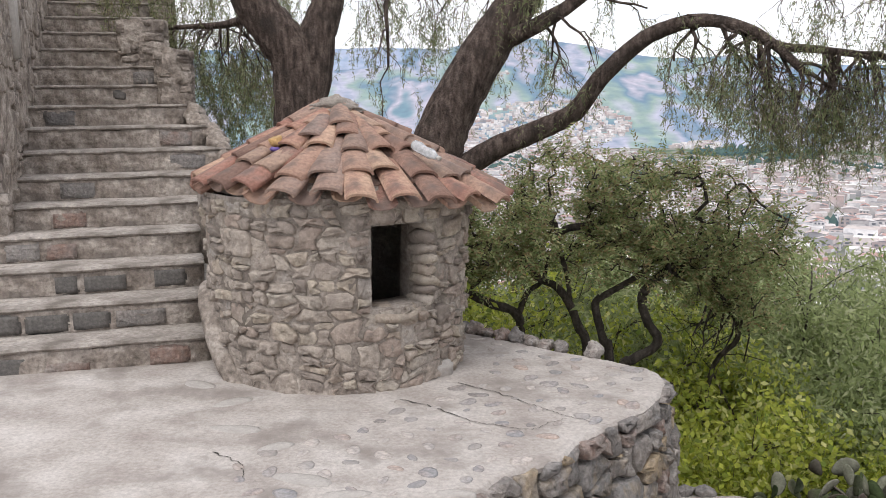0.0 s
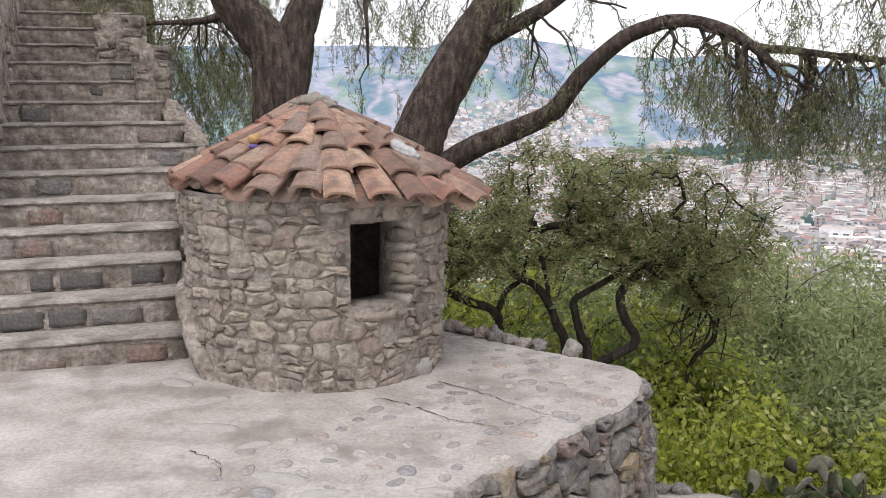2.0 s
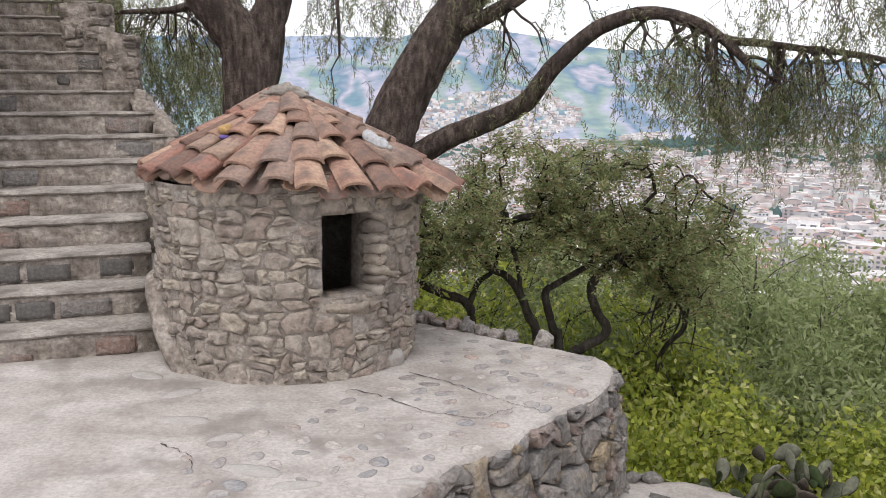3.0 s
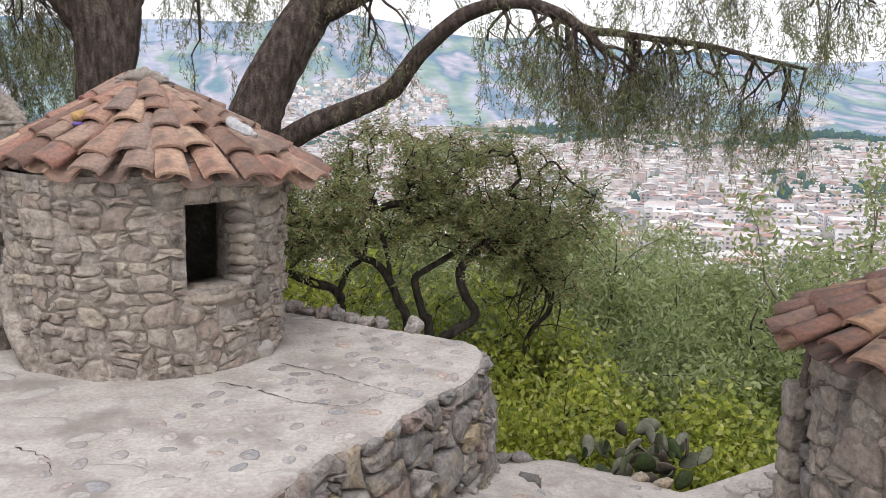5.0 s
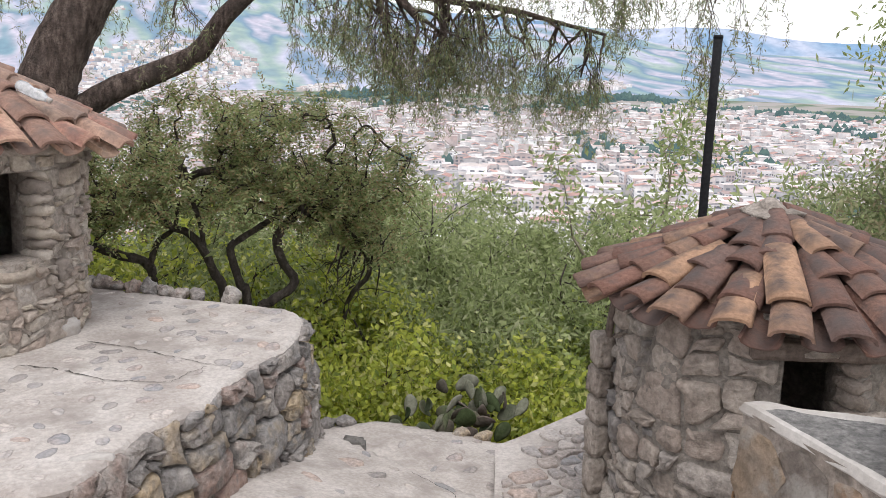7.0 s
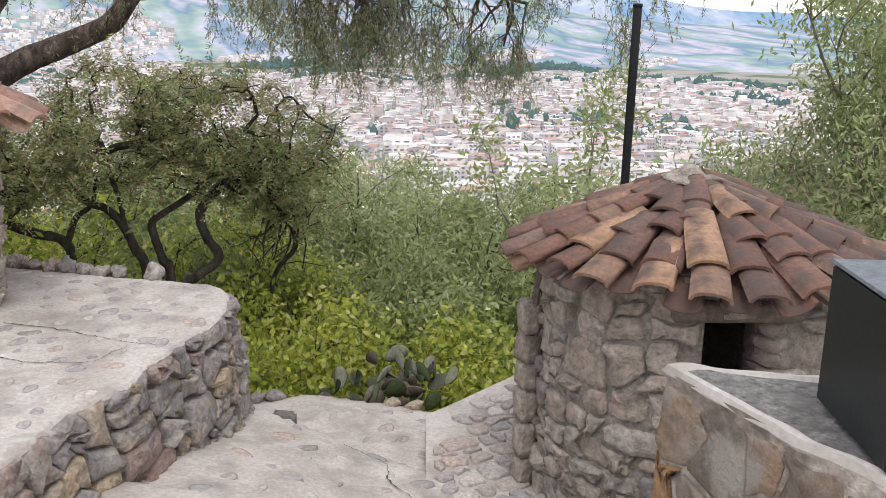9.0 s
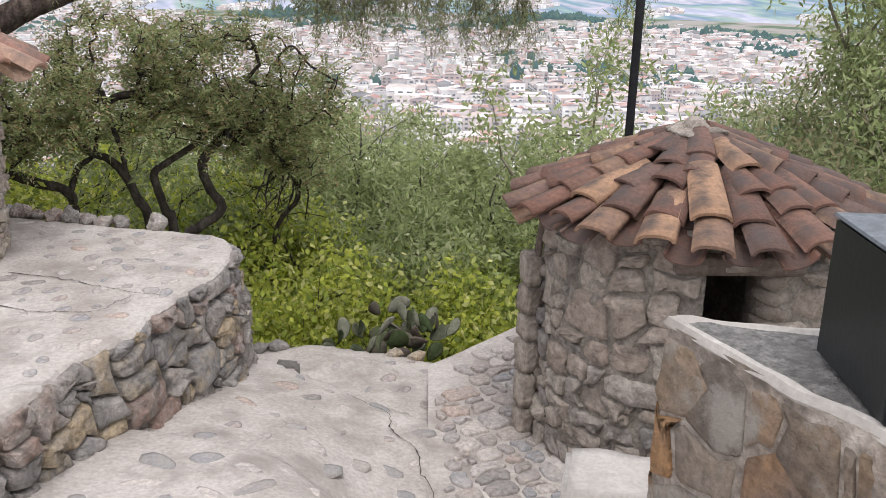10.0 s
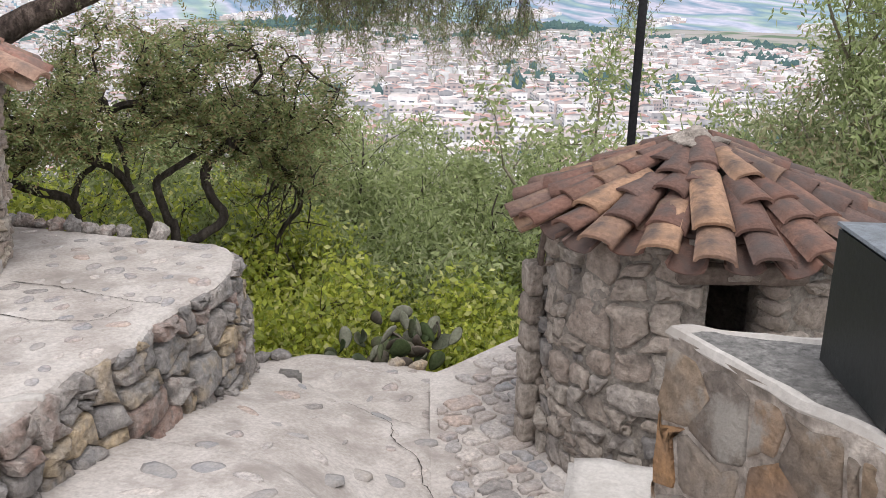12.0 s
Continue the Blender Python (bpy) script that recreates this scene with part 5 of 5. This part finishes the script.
def bush(name, label, category, at, stems, tall, wide, leaf, n_leaf, mat, bark, seed, droop=0.3, depth=3, scatter=0.16, lean=0.35, sag=0.1, group="", cap=None):
    """Several crooked stems that fork, with leaves about their ends."""
    rng = np.random.default_rng(seed)
    pieces, tips = [], []
    for k in range(stems):
        a = rng.uniform(0, 2 * math.pi)
        s = np.array(at) + (0.25 * wide * math.cos(a), 0.25 * wide * math.sin(a), 0)
        w = (lean * math.cos(a) * 2 * wide / tall, lean * math.sin(a) * 2 * wide / tall, 1.0)
        sprout(rng, s, w, tall * rng.uniform(0.42, 0.6), 0.02 + 0.012 * tall, depth, pieces, tips, 0.5, sag, (2, 4), 5, 5)
    if cap is not None:
        # the crown is flat-topped: shoots above it are left out
        pieces = [q for q in pieces if max(v[2] for v in q[0]) < cap + 0.22] or pieces[:1]
        low = [t for t in tips if t[2] < cap + 0.15 * noise.noise((t[0] * 1.5, t[1] * 1.5, seed)) + 0.30 * max(0, noise.noise((t[0] * 5, t[1] * 5, seed)))]
        tips = low or tips
    tips = np.array(tips)
    pick = tips[rng.integers(0, len(tips), n_leaf)] + rng.normal(0, scatter, (n_leaf, 3))
    return tagged(tree_thing(name, label, category, at, join(pieces), bark, leaves(pick, leaf[0], leaf[1], rng, droop), mat), group=group)


def sprays(rng, points, length, leaf, pairs=6, droop=0.35):
    """Feathered leaves: a row of leaflet pairs along a midrib at each point, as corners."""
    P = np.asarray(points, float)
    n = len(P)
    d = rng.normal(0, 1, (n, 3))
    d[:, 2] = d[:, 2] * 0.5 - droop
    d /= np.linalg.norm(d, axis=1, keepdims=True)
    side = np.cross(d, (0, 0, 1.0) + rng.normal(0, 0.45, (n, 3)))
    side /= np.linalg.norm(side, axis=1, keepdims=True) + 1e-9
    L = length * rng.uniform(0.6, 1.25, (n, 1))
    res = []
    for k in range(1, pairs + 1):
        base = P + d * L * k / pairs + np.array([0, 0, -0.12]) * L * (k / pairs) ** 2
        for sgn in (-1, 1):
            w = side * sgn * 0.85 + d * 0.5 + rng.normal(0, 0.16, (n, 3))
            w /= np.linalg.norm(w, axis=1, keepdims=True)
            g = np.cross(w, np.cross(d, side)) + rng.normal(0, 0.2, (n, 3))
            g /= np.linalg.norm(g, axis=1, keepdims=True) + 1e-9
            a = leaf[0] * rng.uniform(0.75, 1.2, (n, 1))
            res.append(np.stack([base, base + w * a * 0.5 + g * leaf[1] / 2, base + w * a, base + w * a * 0.5 - g * leaf[1] / 2], 1))
    return np.concatenate(res).reshape(-1, 3)


def grow_to(rng, stems, goals, wander=0.16):
    """Limbs that fork from the stems towards each goal; thicker where more twigs hang on them. Gives tubes and the twig ends."""
    pos, up, load, runs = [], [], [], []
    for line, r in stems:
        ids = []
        for p in smooth_line(line, 5):
            pos.append(np.array(p, float))
            up.append(ids[-1] if ids else -1)
            load.append(0)
            ids.append(len(pos) - 1)
        runs.append((ids, r))
    goals = [np.array(g, float) for g in goals]
    first = np.array([p for p in pos])
    goals.sort(key=lambda g: np.linalg.norm(first - g, axis=1).min())
    twigs = []
    for g in goals:
        A = np.array(pos)
        gap = np.linalg.norm(A - g, axis=1) * (1 + 0.7 * (A[:, 2] > g[2] + 0.05))
        k = int(np.argmin(gap))
        a = pos[k]
        far = np.linalg.norm(g - a)
        n = max(3, int(far / 0.07))
        bend = rng.normal(0, wander, 3) * far
        ids = [k]
        for i in range(1, n + 1):
            t = i / n
            p = a + (g - a) * t + bend * math.sin(math.pi * t) + rng.normal(0, 0.012, 3)
            pos.append(p)
            up.append(ids[-1])
            load.append(0)
            ids.append(len(pos) - 1)
        q = ids[-1]
        while q >= 0:
            load[q] += 1
            q = up[q]
        runs.append((ids, 0))
        twigs.append((pos[ids[len(ids) // 2]], g))
    pieces = []
    for n, (ids, r) in enumerate(runs):
        rad = [0.0037 * max(1, load[i]) ** 0.5 for i in ids]
        if r:
            rad = [max(min(a, r), 0.85 * r * (1 - 0.6 * i / len(ids))) for i, a in enumerate(rad)]
        else:
            rad[0] = min(rad[0], rad[1] * 1.3)
        pieces.append(tube([pos[i] for i in ids], rad, 9 if r else 5, 0.10 if r else 0.0, n))
    return pieces, twigs


def build_thicket():
    """Crooked dark trees just past the terrace."""
    rng = np.random.default_rng(17)
    crown = [(0.05, 0.0), (0.1, 0.95), (0.69, 0.92), (0.94, 1.12), (1.23, 1.21), (1.64, 1.04), (2.1, 1.16), (2.35, 0.98), (2.86, 0.97),
             (3.0, 0.6), (2.78, 0.2), (2.82, -0.30), (2.32, -0.05), (1.91, 0.14), (1.5, 0.22), (0.92, 0.2), (0.4, 0.12)]
    goals = []
    while len(goals) < 560:
        x, z = rng.uniform(0, 3.05), rng.uniform(-0.4, 1.25)
        if inside(crown, x, z) and noise.noise((x * 3.1, z * 3.1, 5)) > -0.14 and (x < 2.3 or z < 0.75 or rng.random() < 0.3):
            goals.append((x, 7.5 + rng.uniform(-0.5, 0.65), z))
    trees = (
        ([([(1.4, 7.5, -2.2), (1.33, 7.5, -0.6), (1.25, 7.5, -0.32), (1.16, 7.5, -0.1), (1.05, 7.5, 0.04), (0.92, 7.52, 0.1), (0.81, 7.54, 0.21), (0.72, 7.56, 0.31), (0.58, 7.6, 0.43)], 0.052),
          ([(1.17, 7.5, -0.08), (1.14, 7.46, 0.13), (1.08, 7.44, 0.33), (1.03, 7.42, 0.59)], 0.02)], 0.52, 1.18),
        ([([(0.9, 7.5, -2.2), (0.78, 7.5, -0.5), (0.72, 7.5, -0.19), (0.54, 7.5, -0.11), (0.35, 7.5, -0.02), (0.16, 7.5, 0.10)], 0.045), ([(0.74, 7.5, -0.2), (0.82, 7.52, -0.01), (0.95, 7.56, 0.08), (1.0, 7.6, 0.3)], 0.034)], 0.0, 0.52),
        ([([(1.5, 7.45, -2.2), (1.5, 7.45, -0.6), (1.45, 7.45, -0.42), (1.39, 7.45, -0.21), (1.38, 7.45, -0.08), (1.5, 7.45, 0.0), (1.72, 7.45, 0.13), (1.9, 7.47, 0.27), (2.18, 7.5, 0.46)], 0.05),
          ([(1.05, 7.6, 0.40), (1.13, 7.55, 0.51), (1.31, 7.5, 0.55), (1.54, 7.5, 0.62), (1.7, 7.5, 0.76)], 0.03)], 1.18, 1.85),
        ([([(1.5, 7.4, -2.2), (1.58, 7.4, -0.75), (1.68, 7.4, -0.57), (1.84, 7.4, -0.48), (1.89, 7.4, -0.39), (1.79, 7.4, -0.23), (1.75, 7.4, -0.06), (1.79, 7.4, 0.04), (1.97, 7.4, 0.2), (2.3, 7.4, 0.3)], 0.046)], 1.85, 2.32),
        ([([(2.5, 7.9, -2.4), (2.45, 7.8, -0.9), (2.62, 7.6, -0.45), (2.5, 7.5, -0.15), (2.35, 7.45, 0.08), (2.45, 7.45, 0.48), (2.43, 7.45, 0.82)], 0.022),
          ([(2.43, 7.45, 0.80), (2.55, 7.42, 0.88), (2.69, 7.4, 0.72), (2.91, 7.38, 0.59)], 0.010)], 2.32, 3.1))
    for n, (stems, x0, x1) in enumerate(trees):
        mine = [g for g in goals if x0 <= g[0] < x1]
        pieces, twigs = grow_to(rng, stems, mine)
        if n == 4:
            # bare twigs that hang below the crown
            for k in range(8):
                sprout(rng, (2.28 + 0.05 * k, 7.4, -0.12 - 0.02 * k), (rng.normal(0, 0.35), 0, -1), 0.36, 0.010, 3, pieces, [], 0.6, 0.1, (2, 3), 5, 4)
        at = []
        for a, g in twigs:
            m = 9
            at.append(a + (g - a) * rng.uniform(0.1, 1.15, (m, 1)) + rng.normal(0, 0.075, (m, 3)))
        tree_thing("thicket_tree", "crooked small tree with dark branches and feathered leaves", "tree", stems[0][0][0], join(pieces), DARKBARK, sprays(rng, np.concatenate(at), 0.14, (0.040, 0.0165)), THICKET)["group"] = "thicket trees"


def build_cactus():
    rng = np.random.default_rng(6)
    c = thing("prickly_pear", "grey-green prickly pear clump with flat pads", "cactus", at=(2.65, 5.65, -1.3))

    def pad(rx, rz, seed):
        bm = bmesh.new()
        bmesh.ops.create_uvsphere(bm, u_segments=12, v_segments=8, radius=1)
        for v in bm.verts:
            k = 1 - 0.28 * max(0, -v.co.z)
            v.co = Vector((v.co.x * rx * k, v.co.y * 0.010 + 0.022 * v.co.x ** 2, (v.co.z + 0.95) * rz))
        return from_bm("pad", bm, CACTUS, True)

    shapes = [pad(0.055, 0.085, 1), pad(0.068, 0.095, 2), pad(0.045, 0.08, 3)]
    for k in range(44):
        x, y = rng.uniform(-0.45, 0.42), rng.uniform(-0.2, 0.35)
        lvl = rng.random()
        z = 0.06 + 0.34 * lvl * (1 - abs(x) * 1.1)
        part("pad", shapes[int(rng.integers(3))], c, m=pose(x, y, z, rng.uniform(-60, 60), rng.uniform(-75, 75), rng.uniform(-90, 90)))
    part("stem", mesh_of("stem", *tube([(0, 0, -0.4), (0.02, 0, 0.1), (0, 0, 0.35)], [0.06, 0.05, 0.035], 8), CACTUS), c)


build_pepper_tree()
build_thicket()
build_cactus()
brng = np.random.default_rng(5)
# yellow-green shrubs over the edge of the slope
for i, (x, y, z, h, w) in enumerate(((1.9, 7.0, -2.0, 1.25, 0.9), (2.6, 6.7, -2.1, 1.25, 0.9), (3.3, 6.4, -2.2, 1.25, 0.9), (4.1, 6.3, -2.3, 1.5, 0.9), (2.2, 8.0, -2.4, 1.75, 1.0), (3.1, 7.6, -2.5, 1.75, 1.0),
                                     (4.0, 7.3, -2.6, 1.75, 1.0), (1.2, 8.3, -2.3, 2.5, 1.0), (0.4, 8.6, -2.3, 2.7, 1.0), (2.1, 8.2, -2.4, 2.1, 0.9), (-0.3, 8.9, -2.3, 2.6, 0.9), (4.9, 6.6, -2.6, 1.8, 1.0), (1.75, 6.5, -1.9, 0.85, 0.6), (3.6, 5.8, -1.9, 0.75, 0.6))):
    bush("yellow_green_shrub", "bright yellow-green leafy shrub on the slope", "shrub", (x, y, z), 8, h, w, (0.072, 0.042), 8600, MIDLEAF if i in (3, 6, 11) else LIME, DARKBARK, 100 + i, 0.5, 2, 0.13, group="yellow-green shrubs")
# willowy grey-green bushes further down
for i, (x, y, top, w) in enumerate(((3.2, 9.6, -0.1, 1.5), (4.6, 9.0, -0.3, 1.5), (5.8, 8.2, -0.4, 1.5), (2.0, 10.2, -0.1, 1.5), (4.2, 10.8, -0.1, 1.7), (5.7, 10.0, -0.3, 1.7), (7.0, 8.6, -0.4, 1.6), (0.6, 10.6, 0.3, 1.5),
                                    (-1.0, 11.5, 0.6, 1.7), (8.4, 10.5, -0.9, 2.0), (6.0, 13.0, -0.7, 2.2), (3.0, 13.0, -0.3, 2.2), (6.4, 6.9, -0.7, 1.1), (7.4, 6.9, -0.7, 1.2), (3.8, 8.4, -0.8, 1.2), (5.0, 7.8, -0.9, 1.2))):
    z = ground_z(x, y) - 0.1
    bush("willowy_bush", "tall grey-green willowy bush on the slope", "bush", (x, y, z), 9, (top - z) * 1.15, w * 0.9, (0.105, 0.030), 24000, OLIVE, DARKBARK, 200 + i, 0.7, 3, 0.12, cap=top - 0.05, group="willowy bushes")
# broad trees to the right of the old hut
for i, (x, y, h, w) in enumerate(((9.4, 7.6, 3.6, 0.45), (9.6, 7.0, 4.3, 0.6), (10.3, 6.9, 6.2, 0.7), (10.6, 5.9, 6.2, 0.8))):
    z = ground_z(x, y) - 0.1
    bush("light_green_tree", "light green feathery tree beyond the old hut", "tree", (x, y, z), 8, h, w, (0.12, 0.036), 36000, OLIVE if i != 1 else PEPPER, TWIG, 300 + i, 0.8, 3, 0.19, group="light green trees")
# slim sapling in front of the town
bush("slim_sapling", "slim sapling with upright pale green leaves", "tree", (5.7, 8.3, ground_z(5.7, 8.3)), 4, 4.3, 0.25, (0.11, 0.042), 8000, OLIVE, TWIG, 400, -0.4, 2, 0.16, 0.05, -0.3)
